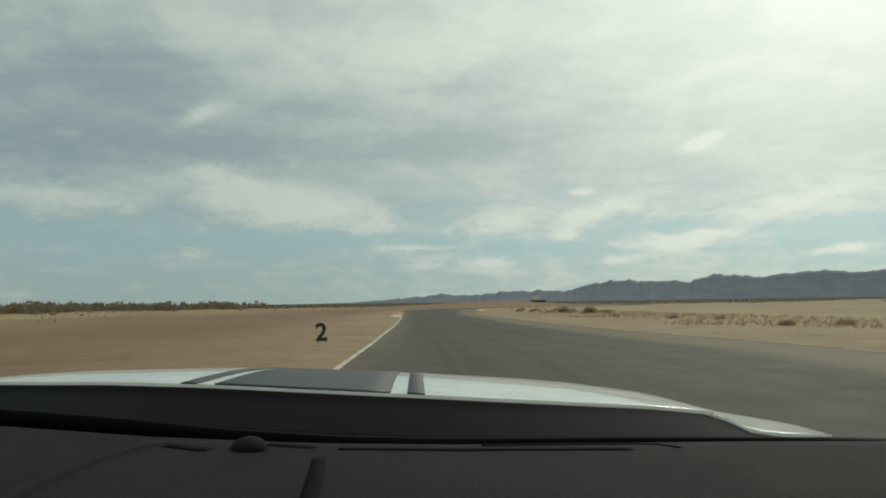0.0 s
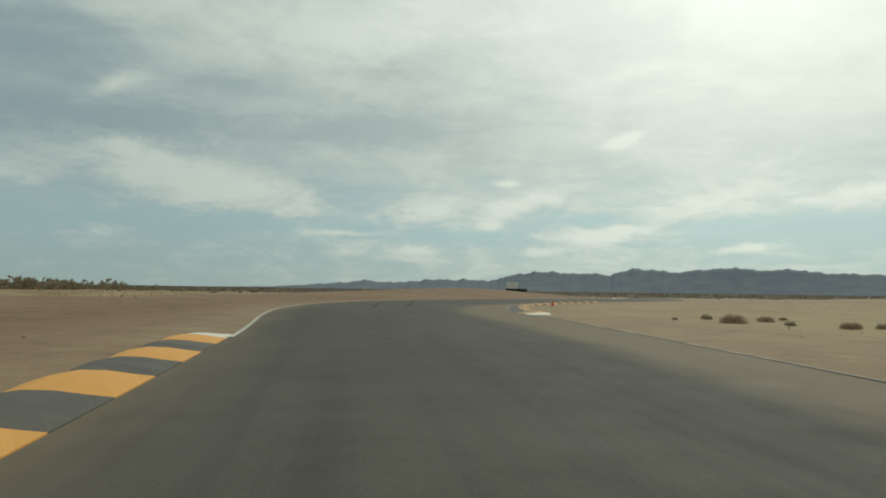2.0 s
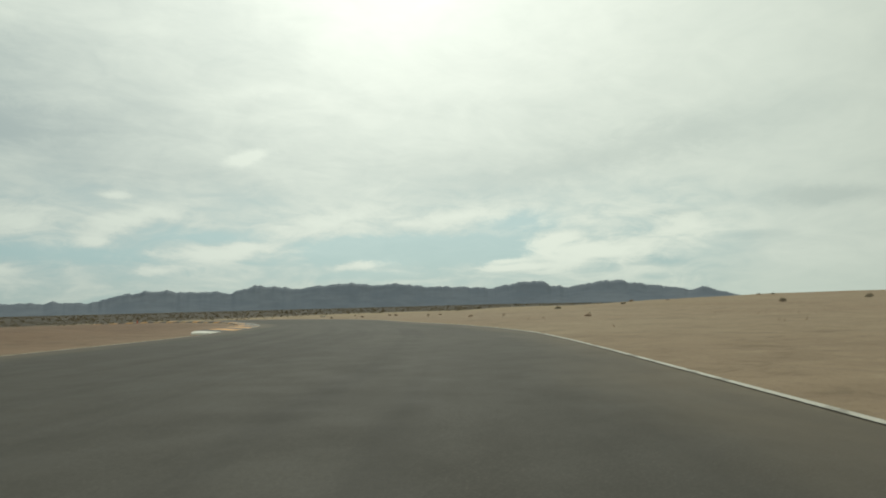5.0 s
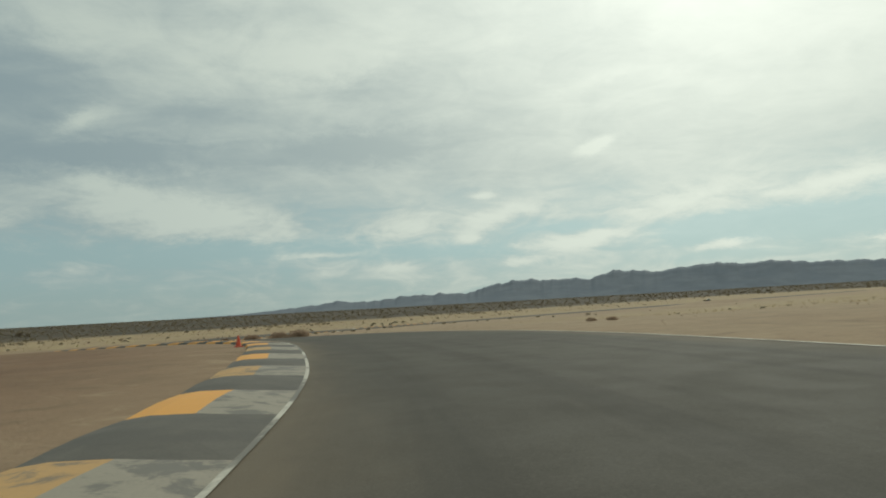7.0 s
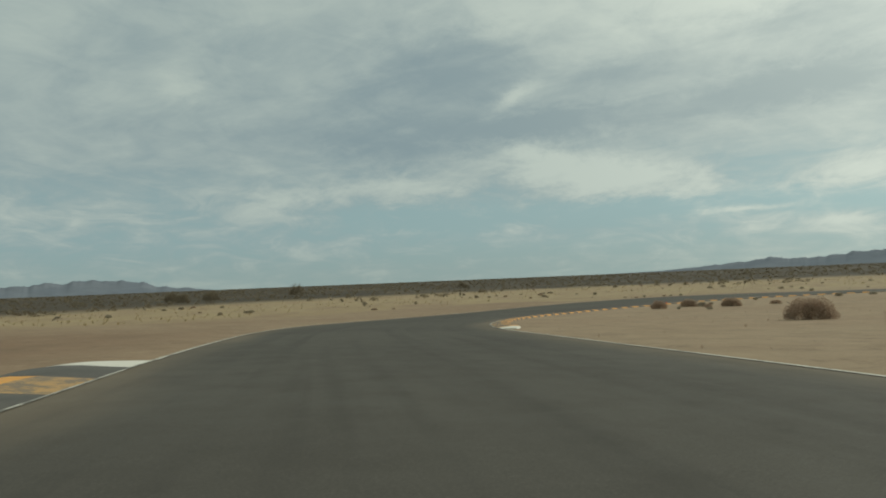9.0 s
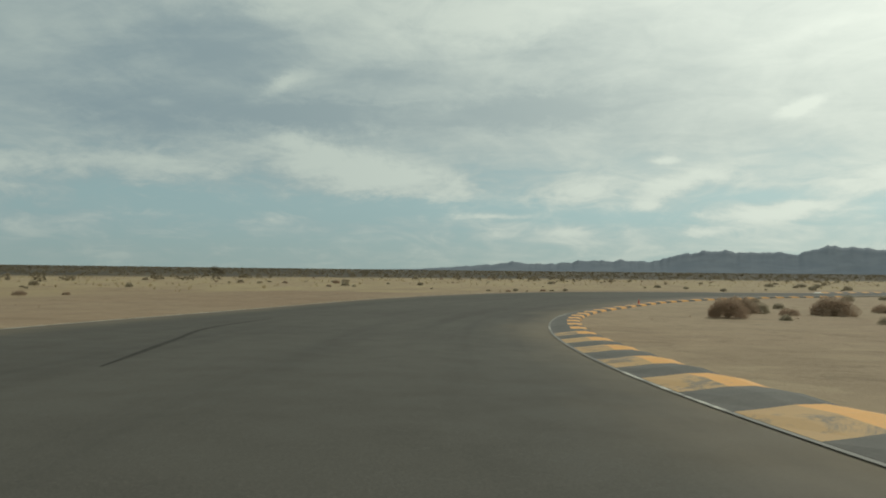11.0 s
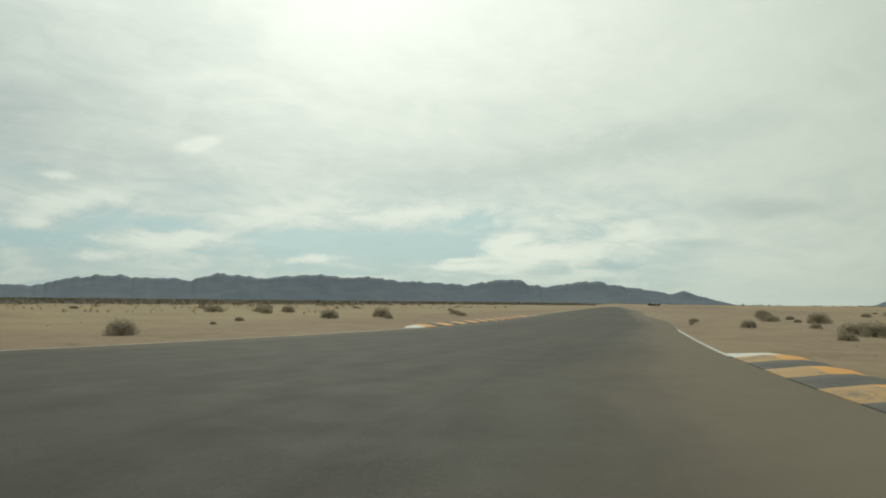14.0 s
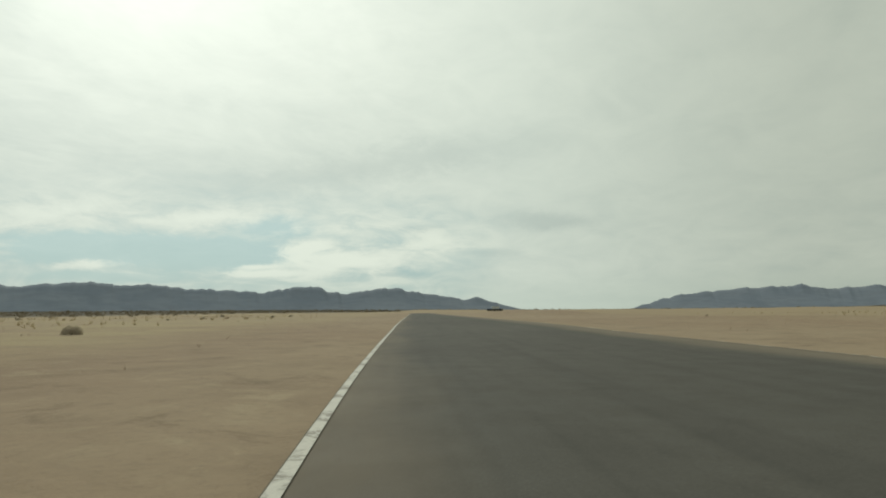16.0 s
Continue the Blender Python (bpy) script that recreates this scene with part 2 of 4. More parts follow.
def sand_material():
    mat, n, bsdf = material("desert_sand")
    p = object_place(n)
    zone = n.node("ShaderNodeAttribute")
    zone.attribute_name = "scrub"
    big = n.noise(p, 0.03, 6.0, 0.6, 0.4)
    mid = n.noise(p, 0.35, 6.0, 0.65, 0.3)
    fine = n.noise(p, 9.0, 5.0, 0.7)
    grit = n.noise(p, 60.0, 3.0, 0.7)
    col = n.mix(n.ramp(big, 0.3, 0.7), (0.285, 0.200, 0.130), (0.335, 0.255, 0.168))
    col = n.mix(n.ramp(mid, 0.42, 0.72, 0.0, 0.65), col, (0.225, 0.163, 0.106))
    clod = n.noise(p, 0.9, 7.0, 0.72, 0.6)
    col = n.mix(n.ramp(clod, 0.52, 0.70, 0.0, 0.7), col, (0.18, 0.13, 0.084))
    col = n.mix(n.ramp(clod, 0.47, 0.30, 0.0, 0.6), col, (0.40, 0.315, 0.205))
    col = n.mix(n.ramp(fine, 0.45, 0.8, 0.0, 0.4), col, (0.17, 0.128, 0.087))
    col = n.mix(n.ramp(grit, 0.55, 0.8, 0.0, 0.35), col, (0.40, 0.32, 0.23))
    # tyre tracks and raked streaks in the run-off
    soil = n.node("ShaderNodeAttribute")
    soil.attribute_name = "red_soil"
    col = n.mix(n.math("MULTIPLY", soil.outputs["Fac"], n.ramp(big, 0.2, 0.8, 1.0, 0.7)), col, n.mix(1.0, col, (0.67, 0.585, 0.57), "MULTIPLY"))
    drag = n.noise(n.stretched(p, (0.9, 0.06, 1)), 1.6, 5.0, 0.6, 0.5)
    col = n.mix(n.ramp(drag, 0.55, 0.75, 0.0, 0.3), col, (0.215, 0.16, 0.11))
    # open scrubland with thin dry grass, further out
    patch = n.noise(p, 0.012, 6.0, 0.65, 0.6)
    straw = n.node("ShaderNodeAttribute")
    straw.attribute_name = "straw"
    tuft = n.noise(n.stretched(p, (1, 0.5, 1)), 0.16, 6.0, 0.7, 0.6)
    col = n.mix(n.math("MULTIPLY", straw.outputs["Fac"], n.ramp(tuft, 0.36, 0.62, 0.1, 0.85)), col, n.mix(n.ramp(fine, 0.35, 0.7), (0.40, 0.315, 0.175), (0.27, 0.21, 0.12)))
    wild = n.mix(n.ramp(mid, 0.35, 0.65), (0.082, 0.065, 0.045), (0.064, 0.052, 0.037))
    wild = n.mix(n.ramp(patch, 0.4, 0.65, 0.0, 0.8), wild, (0.055, 0.046, 0.033))
    col = n.mix(n.math("MULTIPLY", zone.outputs["Fac"], n.ramp(patch, 0.25, 0.5, 0.75, 1.0)), col, wild)
    n.put(bsdf.inputs["Base Color"], col)
    bsdf.inputs["Roughness"].default_value = 0.95
    bsdf.inputs["Specular IOR Level"].default_value = 0.2
    h = n.math("ADD", n.math("MULTIPLY_ADD", mid, 3.0, n.math("MULTIPLY", clod, 2.0)), n.math("ADD", fine, n.math("MULTIPLY", grit, 0.4)))
    bump(n, bsdf, h, 0.7, 0.03)
    return mat


def asphalt_material():
    mat, n, bsdf = material("worn_asphalt")
    p = object_place(n)
    uv = n.node("ShaderNodeUVMap")
    uv.uv_map = "lane"
    sp = n.node("ShaderNodeSeparateXYZ")
    n.link(uv.outputs[0], sp.inputs[0])
    across, along = sp.outputs[0], sp.outputs[1]
    big = n.noise(p, 0.09, 5.0, 0.6, 0.3)
    grain = n.noise(p, 45.0, 4.0, 0.7)
    mid = n.noise(p, 1.3, 5.0, 0.62)
    col = n.mix(n.ramp(big, 0.3, 0.7), (0.078, 0.071, 0.060), (0.098, 0.090, 0.076))
    col = n.mix(n.ramp(mid, 0.4, 0.75, 0.0, 0.35), col, (0.072, 0.066, 0.058))
    col = n.mix(n.ramp(grain, 0.5, 0.75, 0.0, 0.45), col, (0.15, 0.138, 0.118))
    col = n.mix(n.ramp(grain, 0.5, 0.2, 0.0, 0.5), col, (0.045, 0.042, 0.038))
    # rubber laid down along the lane
    lane = n.xyz(n.math("MULTIPLY", across, 14.0), n.math("MULTIPLY", along, 0.035), 0.0)
    rubber = n.noise(lane, 1.0, 4.0, 0.6, 0.4)
    col = n.mix(n.ramp(rubber, 0.42, 0.75, 0.0, 0.5), col, (0.052, 0.048, 0.042))
    # pale dust blown in from both edges
    edge = n.math("MULTIPLY", n.math("ABSOLUTE", n.math("SUBTRACT", across, 0.5)), 2.0)
    blown = n.noise(n.xyz(n.math("MULTIPLY", across, 5.0), n.math("MULTIPLY", along, 0.12), 4.0), 1.0, 6.0, 0.65)
    # the outer side of the entry and of the last straight lies under more dust
    drift = n.math("ADD", n.ramp(along, 255.0, 300.0, 0.56, 0.0), n.ramp(along, 545.0, 600.0, 0.0, 0.22))
    edge = n.math("ADD", edge, n.math("MULTIPLY", drift, n.ramp(across, 0.42, 0.95)))
    dust = n.ramp(n.math("ADD", edge, n.math("MULTIPLY_ADD", blown, 0.5, -0.25)), 0.70, 1.15, 0.0, 0.75)
    col = n.mix(dust, col, (0.205, 0.165, 0.118))
    n.put(bsdf.inputs["Base Color"], col)
    n.put(bsdf.inputs["Roughness"], n.ramp(mid, 0.2, 0.8, 0.76, 0.9))
    bsdf.inputs["Specular IOR Level"].default_value = 0.12
    bump(n, bsdf, n.math("ADD", grain, n.math("MULTIPLY", mid, 0.5)), 0.5, 0.006)
    return mat


def paint_material(name, colour, ground, worn, patch=2.2):
    """Road paint, scuffed through to what lies below it."""
    mat, n, bsdf = material(name)
    p = object_place(n)
    scuff = n.noise(p, patch, 7.0, 0.72, 0.5)
    grit = n.noise(p, 30.0, 4.0, 0.7)
    col = n.mix(n.ramp(grit, 0.35, 0.75, 0.0, 0.45), colour, tuple(0.6 * a + 0.4 * b for a, b in zip(colour, ground)))
    rnd = n.node("ShaderNodeObjectInfo").outputs["Random"]
    gone = n.math("ADD", scuff, n.math("MULTIPLY_ADD", rnd, 0.12, -0.06))
    col = n.mix(n.ramp(gone, 0.74 - worn, 0.86 - worn, 0.0, 0.85), col, ground)
    n.put(bsdf.inputs["Base Color"], col)
    bsdf.inputs["Roughness"].default_value = 0.75
    bump(n, bsdf, n.math("ADD", grit, scuff), 0.4, 0.006)
    return mat


def mountain_material():
    mat, n, bsdf = material("haze_tinted_rock")
    p = object_place(n)
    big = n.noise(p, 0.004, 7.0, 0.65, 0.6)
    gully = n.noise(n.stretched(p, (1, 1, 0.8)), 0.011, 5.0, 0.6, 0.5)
    # distance haze is tinted into the rock's base colour, pale and bluish
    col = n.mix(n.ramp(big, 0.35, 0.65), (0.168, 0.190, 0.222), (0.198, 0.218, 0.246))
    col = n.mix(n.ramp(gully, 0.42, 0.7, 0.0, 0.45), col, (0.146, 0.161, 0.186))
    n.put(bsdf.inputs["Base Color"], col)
    bsdf.inputs["Roughness"].default_value = 1.0
    bsdf.inputs["Specular IOR Level"].default_value = 0.0
    return mat


def leaf_material(name, a, b, dry):
    mat, n, bsdf = material(name)
    isl = n.node("ShaderNodeNewGeometry").outputs["Random Per Island"]
    rnd = n.node("ShaderNodeObjectInfo").outputs["Random"]
    col = n.mix(isl, a, b)
    col = n.mix(n.math("MULTIPLY", rnd, 0.6), col, dry)
    n.put(bsdf.inputs["Base Color"], col)
    bsdf.inputs["Roughness"].default_value = 0.85
    bsdf.inputs["Specular IOR Level"].default_value = 0.1
    # thin leaves let light through
    thin = n.node("ShaderNodeBsdfTranslucent")
    n.link(col, thin.inputs["Color"])
    both = n.node("ShaderNodeMixShader")
    both.inputs[0].default_value = 0.45
    n.link(bsdf.outputs[0], both.inputs[1])
    n.link(thin.outputs[0], both.inputs[2])
    n.link(both.outputs[0], mat.node_tree.nodes["Material Output"].inputs["Surface"])
    return mat


SAND = sand_material()
ASPHALT = asphalt_material()
WHITE_PAINT = paint_material("white_road_paint", (0.66, 0.63, 0.55), (0.20, 0.18, 0.15), 0.12)
LINE_PAINT = paint_material("worn_line_paint", (0.52, 0.49, 0.42), (0.20, 0.175, 0.14), 0.22)
ORANGE_PAINT = paint_material("orange_kerb_paint", (0.66, 0.315, 0.06), (0.25, 0.21, 0.16), 0.14)
WORN_ORANGE = paint_material("worn_orange_paint", (0.44, 0.265, 0.10), (0.16, 0.13, 0.095), 0.25)
GREY_PAINT = mottled("bare_kerb_concrete", (0.088, 0.081, 0.071), (0.120, 0.109, 0.092), 1.5, 0.85, relief=0.004, fine=20.0, vary=0.25)
PALE_CONCRETE = paint_material("bleached_kerb_paint", (0.27, 0.24, 0.19), (0.12, 0.113, 0.10), 0.30)
PATCHY_LINE = paint_material("patchy_line_paint", (0.50, 0.47, 0.40), (0.095, 0.088, 0.075), 0.35, 0.4)
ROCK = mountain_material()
SKID = mottled("rubber_mark", (0.046, 0.043, 0.038), (0.070, 0.065, 0.057), 1.6, 0.9, fine=12.0)
SKID.node_tree.nodes["Principled BSDF"].inputs["Specular IOR Level"].default_value = 0.05
LEAF = leaf_material("creosote_leaf", (0.30, 0.265, 0.195), (0.41, 0.36, 0.265), (0.41, 0.335, 0.25))
DRY = leaf_material("dry_brush", (0.36, 0.262, 0.19), (0.44, 0.325, 0.24), (0.37, 0.285, 0.21))
GRASS = leaf_material("dry_grass", (0.46, 0.36, 0.20), (0.36, 0.29, 0.16), (0.40, 0.31, 0.19))
FARLEAF = leaf_material("far_scrub_leaf", (0.19, 0.157, 0.107), (0.25, 0.207, 0.142), (0.22, 0.177, 0.122))
TWIG = mottled("dry_twig", (0.12, 0.095, 0.07), (0.17, 0.135, 0.10), 6.0, 0.9)
STONE = mottled("desert_stone", (0.25, 0.19, 0.14), (0.33, 0.26, 0.19), 3.0, 0.9, vary=0.4)
CONE = mottled("cone_plastic", (0.62, 0.075, 0.03), (0.55, 0.10, 0.05), 5.0, 0.5, vary=0.1)
RUBBER = mottled("black_rubber", (0.022, 0.021, 0.020), (0.035, 0.033, 0.031), 6.0, 0.8, relief=0.002)
CREAM = mottled("faded_cream_panel", (0.74, 0.72, 0.66), (0.68, 0.65, 0.58), 1.2, 0.7)
STEEL = mottled("galvanised_steel", (0.35, 0.35, 0.34), (0.28, 0.28, 0.27), 3.0, 0.5, metal=0.8)
BLACK_SIGN = mottled("black_sign_paint", (0.018, 0.017, 0.017), (0.03, 0.028, 0.026), 8.0, 0.6)
CAR_WHITE = mottled("white_car_paint", (0.70, 0.70, 0.66), (0.66, 0.66, 0.62), 1.5, 0.25, coat=0.6)
CAR_STRIPE = mottled("charcoal_stripe_paint", (0.030, 0.034, 0.037), (0.038, 0.043, 0.046), 2.0, 0.5)
CAR_STRIPE.node_tree.nodes["Principled BSDF"].inputs["Specular IOR Level"].default_value = 0.3
DASH = mottled("dash_vinyl", (0.0155, 0.0140, 0.0142), (0.021, 0.0188, 0.0190), 8.0, 0.8, relief=0.002, fine=40.0)
DASH.node_tree.nodes["Principled BSDF"].inputs["Specular IOR Level"].default_value = 0.08
COWL = mottled("satin_black_plastic", (0.0030, 0.0029, 0.0036), (0.0045, 0.0043, 0.005), 6.0, 0.6)
COWL.node_tree.nodes["Principled BSDF"].inputs["IOR"].default_value = 1.08
TRIM = mottled("black_trim", (0.004, 0.004, 0.005), (0.006, 0.006, 0.007), 6.0, 0.8)
TRIM.node_tree.nodes["Principled BSDF"].inputs["Specular IOR Level"].default_value = 0.04
CHROME = mottled("rim_metal", (0.5, 0.5, 0.5), (0.42, 0.42, 0.42), 5.0, 0.3, metal=1.0)
LENS = mottled("lamp_lens", (0.6, 0.6, 0.58), (0.5, 0.5, 0.5), 5.0, 0.1)


# ---- mesh helpers ----
def mesh_object(name, verts, faces, mat, parent=None, smooth=False, label=""):
    me = bpy.data.meshes.new(name)
    me.from_pydata([tuple(v) for v in verts], [], [tuple(f) for f in faces])
    for m in mat if isinstance(mat, (list, tuple)) else (mat,):
        me.materials.append(m)
    if smooth:
        me.polygons.foreach_set("use_smooth", [True] * len(me.polygons))
    me.update()
    ob = new(name, me)
    ob.parent = parent
    return tagged(ob, label)


def part(name, bm, mat, parent, label="", smooth=False):
    me = bpy.data.meshes.new(name)
    bmesh.ops.recalc_face_normals(bm, faces=bm.faces)
    bm.to_mesh(me)
    bm.free()
    me.materials.append(mat)
    if smooth:
        me.polygons.foreach_set("use_smooth", [True] * len(me.polygons))
    ob = new(name, me)
    ob.parent = parent
    return tagged(ob, label)


def box(bm, x, y, z, sx, sy, sz, bevel=0.0, turn=None):
    made = bmesh.ops.create_cube(bm, size=1.0)["verts"]
    m = Matrix.Translation((x, y, z)) @ (turn or Matrix.Identity(4)) @ Matrix.Diagonal((sx, sy, sz, 1))
    bmesh.ops.transform(bm, matrix=m, verts=made)
    if bevel:
        edges = list({e for v in made for e in v.link_edges})
        bmesh.ops.bevel(bm, geom=edges, offset=bevel, segments=2, affect="EDGES", profile=0.6)
    return bm


def rod(bm, a, b, r0, r1, sides=6):
    a, b = Vector(a), Vector(b)
    d = b - a
    made = bmesh.ops.create_cone(bm, cap_ends=True, segments=sides, radius1=r0, radius2=r1, depth=d.length)["verts"]
    bmesh.ops.transform(bm, matrix=Matrix.Translation((a + b) / 2) @ d.to_track_quat("Z", "Y").to_matrix().to_4x4(), verts=made)
    return bm


def spline(points, step):
    """A smooth line through the points of a plan, evenly stepped."""
    pts = np.array(points, float)
    pts = np.vstack([2 * pts[0] - pts[1], pts, 2 * pts[-1] - pts[-2]])
    out = []
    for i in range(1, len(pts) - 2):
        a, b, c, d = pts[i - 1:i + 3]
        for s in np.linspace(0, 1, 24, endpoint=False):
            out.append(0.5 * (2 * b + (c - a) * s + (2 * a - 5 * b + 4 * c - d) * s * s + (3 * b - a - 3 * c + d) * s ** 3))
    out = np.array(out + [pts[-2]])
    run = np.concatenate([[0], np.cumsum(np.hypot(*np.diff(out, axis=0).T))])
    at = np.arange(0, run[-1], step)
    return np.column_stack([np.interp(at, run, out[:, k]) for k in (0, 1)])


def sstep(x, a, b):
    s = np.clip((np.asarray(x, float) - a) / (b - a), 0, 1)
    return s * s * (3 - 2 * s)


def level(y):
    """The height of the track: a plateau, then a fall to the lower plain."""
    return 4.0 * (1 - sstep(y, 245, 375))


# ---- the track's plan: both edges of the asphalt ----
LEFT = [(0.6, -160), (-1.2, -60), (-2.7, 8), (-3.02, 20), (-3.4, 32), (-3.92, 43), (-4.4, 53), (-5.15, 68), (-6.2, 83), (-7.5, 96), (-7.7, 107), (-5.6, 122),
        (0.5, 138), (10, 153), (22, 168), (33, 180), (44.0, 191.5), (48.7, 198.0), (52.1, 202.7), (55.7, 209.4), (58.4, 217), (60.8, 225.5), (61.8, 233),
        (61.9, 243), (60.0, 257), (55.4, 268.8), (48.8, 279), (41.2, 288.5), (33, 298.5), (25, 309.5), (18.6, 321.5), (14.4, 336), (12.2, 352),
        (13, 370), (16.6, 383.5), (22.5, 396), (30, 405), (39, 410.7), (51, 413.2), (63, 417.3), (75.6, 424.2), (88.6, 432.2), (101.5, 440.6),
        (124.3, 455.0), (146, 468.6), (240, 527), (420, 639)]
RIGHT = [(11, -160), (9.0, -60), (7.4, 6), (6.5, 16), (5.4, 22), (4.3, 30), (3.4, 42), (2.3, 56), (2.3, 67), (3.2, 80), (4.0, 92), (4.0, 100),
         (5.2, 107), (6.4, 112), (8.1, 117.2), (10.1, 121.4), (14.4, 129.3), (20.8, 139.3), (30.6, 152.1), (41.8, 165.5), (51.3, 177.1), (55.6, 183.4), (59.9, 192), (64.6, 204),
         (69.0, 214.7), (71.3, 226.5), (70.9, 241), (69.0, 254), (64.8, 267), (59.0, 280), (51, 292.5), (42.8, 304), (35.3, 315), (30.5, 326),
         (27.8, 336), (26.85, 346), (27.2, 356), (28.7, 364.4), (32.0, 373), (36.6, 382.0), (41.5, 388.4), (46.9, 393.9), (52.3, 398.2), (58.6, 402.5), (69.5, 409),
         (82, 416), (94.5, 423.8), (119, 439), (147, 455.2)]
RIGHT_FAR = [(240, 513.5), (420, 625.5)]
L, R = spline(LEFT, 1.0), spline(RIGHT + RIGHT_FAR, 1.0)


def pairs():
    """Matches the two edges, station by station."""
    i = j = 0
    out = [(0, 0)]
    while i < len(L) - 1 or j < len(R) - 1:
        both = (min(i + 1, len(L) - 1), min(j + 1, len(R) - 1))
        options = [both] + ([(i + 1, j)] if i < len(L) - 1 else []) + ([(i, j + 1)] if j < len(R) - 1 else [])
        i, j = min(options, key=lambda o: np.hypot(*(L[o[0]] - R[o[1]])) - (0.25 if o == both else 0))
        out.append((i, j))
    return out


STATIONS = pairs()
MID = np.array([(L[i] + R[j]) / 2 for i, j in STATIONS])
HALF = np.array([np.hypot(*(L[i] - R[j])) / 2 for i, j in STATIONS])
MID_WAY = np.gradient(MID, axis=0)
MID_WAY /= np.maximum(np.hypot(*MID_WAY.T), 1e-6)[:, None]


def beside(x, y):
    """Signed distance from the middle of the track (right is positive), and half the width there."""
    x, y = np.ravel(x), np.ravel(y)
    side, half = np.empty(len(x)), np.empty(len(x))
    coarse, cway, chalf = MID[::3], MID_WAY[::3], HALF[::3]
    for k in range(0, len(x), 4000):
        dx = x[k:k + 4000, None] - coarse[None, :, 0]
        dy = y[k:k + 4000, None] - coarse[None, :, 1]
        d2 = dx * dx + dy * dy
        n = d2.argmin(1)
        r = np.arange(len(n))
        cross = dx[r, n] * cway[n, 1] - dy[r, n] * cway[n, 0]
        dist = np.sqrt(d2[r, n])
        side[k:k + 4000] = np.where(dist < 30, cross, np.sign(cross) * dist)
        half[k:k + 4000] = chalf[n]
    return side, half


def lumps(x, y, size, seed):
    """Smooth uneven ground, as a sum of a few waves."""
    rng = np.random.default_rng(seed)
    out = np.zeros_like(x)
    for k in range(7):
        a, f, p = rng.uniform(0, 6.283), rng.uniform(0.6, 1.8) / size, rng.uniform(0, 6.283)
        out += np.sin((x * math.cos(a) + y * math.sin(a)) * f * 6.283 + p)
    return out / 7


def terrain(x, y):
    x, y = np.asarray(x, float), np.asarray(y, float)
    side, half = beside(x, y)
    away = np.abs(side) - half
    z = level(y) * (1 - sstep(-side, 300, 600))
    z += 2.6 * sstep(side, 55, 190) * (1 - sstep(y, 330, 420) * 0.35)
    z += lumps(x, y, 22, 3) * 0.35 * sstep(away, 5, 40) + lumps(x, y, 6, 4) * 0.06 * sstep(away, 1.5, 8)
    z += lumps(x, y, 300, 5) * 0.8 * sstep(away, 150, 700)
    # a sandy swell outside the second bend, a low mound under the far post
    along, across = (x - 14) * 0.61 + (y - 188) * 0.79, (y - 188) * 0.61 - (x - 14) * 0.79
    z += 1.6 * np.exp(-(along / 34) ** 2 - (across / 15) ** 2) * sstep(away, 1, 10)
    z += 1.25 * np.exp(-((x - 218) / 22) ** 2 - ((y - 484) / 14) ** 2) * sstep(away, 1, 7)
    z -= 0.07 * (1 - sstep(away, -0.6, 1.6))
    # the plain rises gently to the foot of the northern mountains
    far, bearing = np.hypot(x - 42, y - 225), np.degrees(np.arctan2(x - 42, y - 225))
    z += 0.0038 * np.clip(far - 520, 0, 3600) * sstep(bearing, -140, -100) * (1 - sstep(bearing, 44, 62))
    return z


# ---- ground, one sheet to the horizon ----
def graded(a, b, fine, reach):
    mid = np.arange(a, b + fine, fine)
    grow = [fine]
    while sum(grow) < reach:
        grow.append(grow[-1] * 1.13)
    out = np.cumsum(grow)
    return np.concatenate([(a - out)[::-1], mid, mid[-1] + out])


gx, gy = graded(-40, 150, 1.6, 4700), graded(-20, 470, 1.6, 4600)
GX, GY = np.meshgrid(gx, gy)
GZ = terrain(GX.ravel(), GY.ravel())
nx, ny = len(gx), len(gy)
idx = np.arange(nx * ny).reshape(ny, nx)
quads = np.stack([idx[:-1, :-1], idx[:-1, 1:], idx[1:, 1:], idx[1:, :-1]], -1).reshape(-1, 4)
ground = mesh_object("ground", np.column_stack([GX.ravel(), GY.ravel(), GZ]), quads.tolist(), SAND, smooth=True)
gside, ghalf = beside(GX.ravel(), GY.ravel())
scrub = ground.data.attributes.new("scrub", "FLOAT", "POINT")
scrub.data.foreach_set("value", np.where(gside < 0, np.where(GY.ravel() > 350, sstep(-gside, 115, 190), sstep(-gside, 100, 190)), sstep(gside, 260, 600)).astype(np.float32))
red = ground.data.attributes.new("red_soil", "FLOAT", "POINT")
red.data.foreach_set("value", (sstep(-gside, 4, 12) * (1 - 0.65 * sstep(GY.ravel(), 260, 330) - 0.2 * sstep(GY.ravel(), 380, 430))).astype(np.float32))
straw = ground.data.attributes.new("straw", "FLOAT", "POINT")
straw_band = np.where(gside < 0, np.where(GY.ravel() > 395, sstep(-gside, 9, 20), sstep(-gside, 20, 48)), sstep(gside, 24, 60) * 0.8 * sstep(GY.ravel(), 180, 330) + sstep(gside, 9, 14) * (1 - sstep(GY.ravel(), 90, 160)) * (1 - sstep(gside, 26, 50)))
straw.data.foreach_set("value", straw_band.astype(np.float32))
tagged(ground, "pale pinkish desert sand with tyre tracks, running into scrubland", "ground", kind="structure")

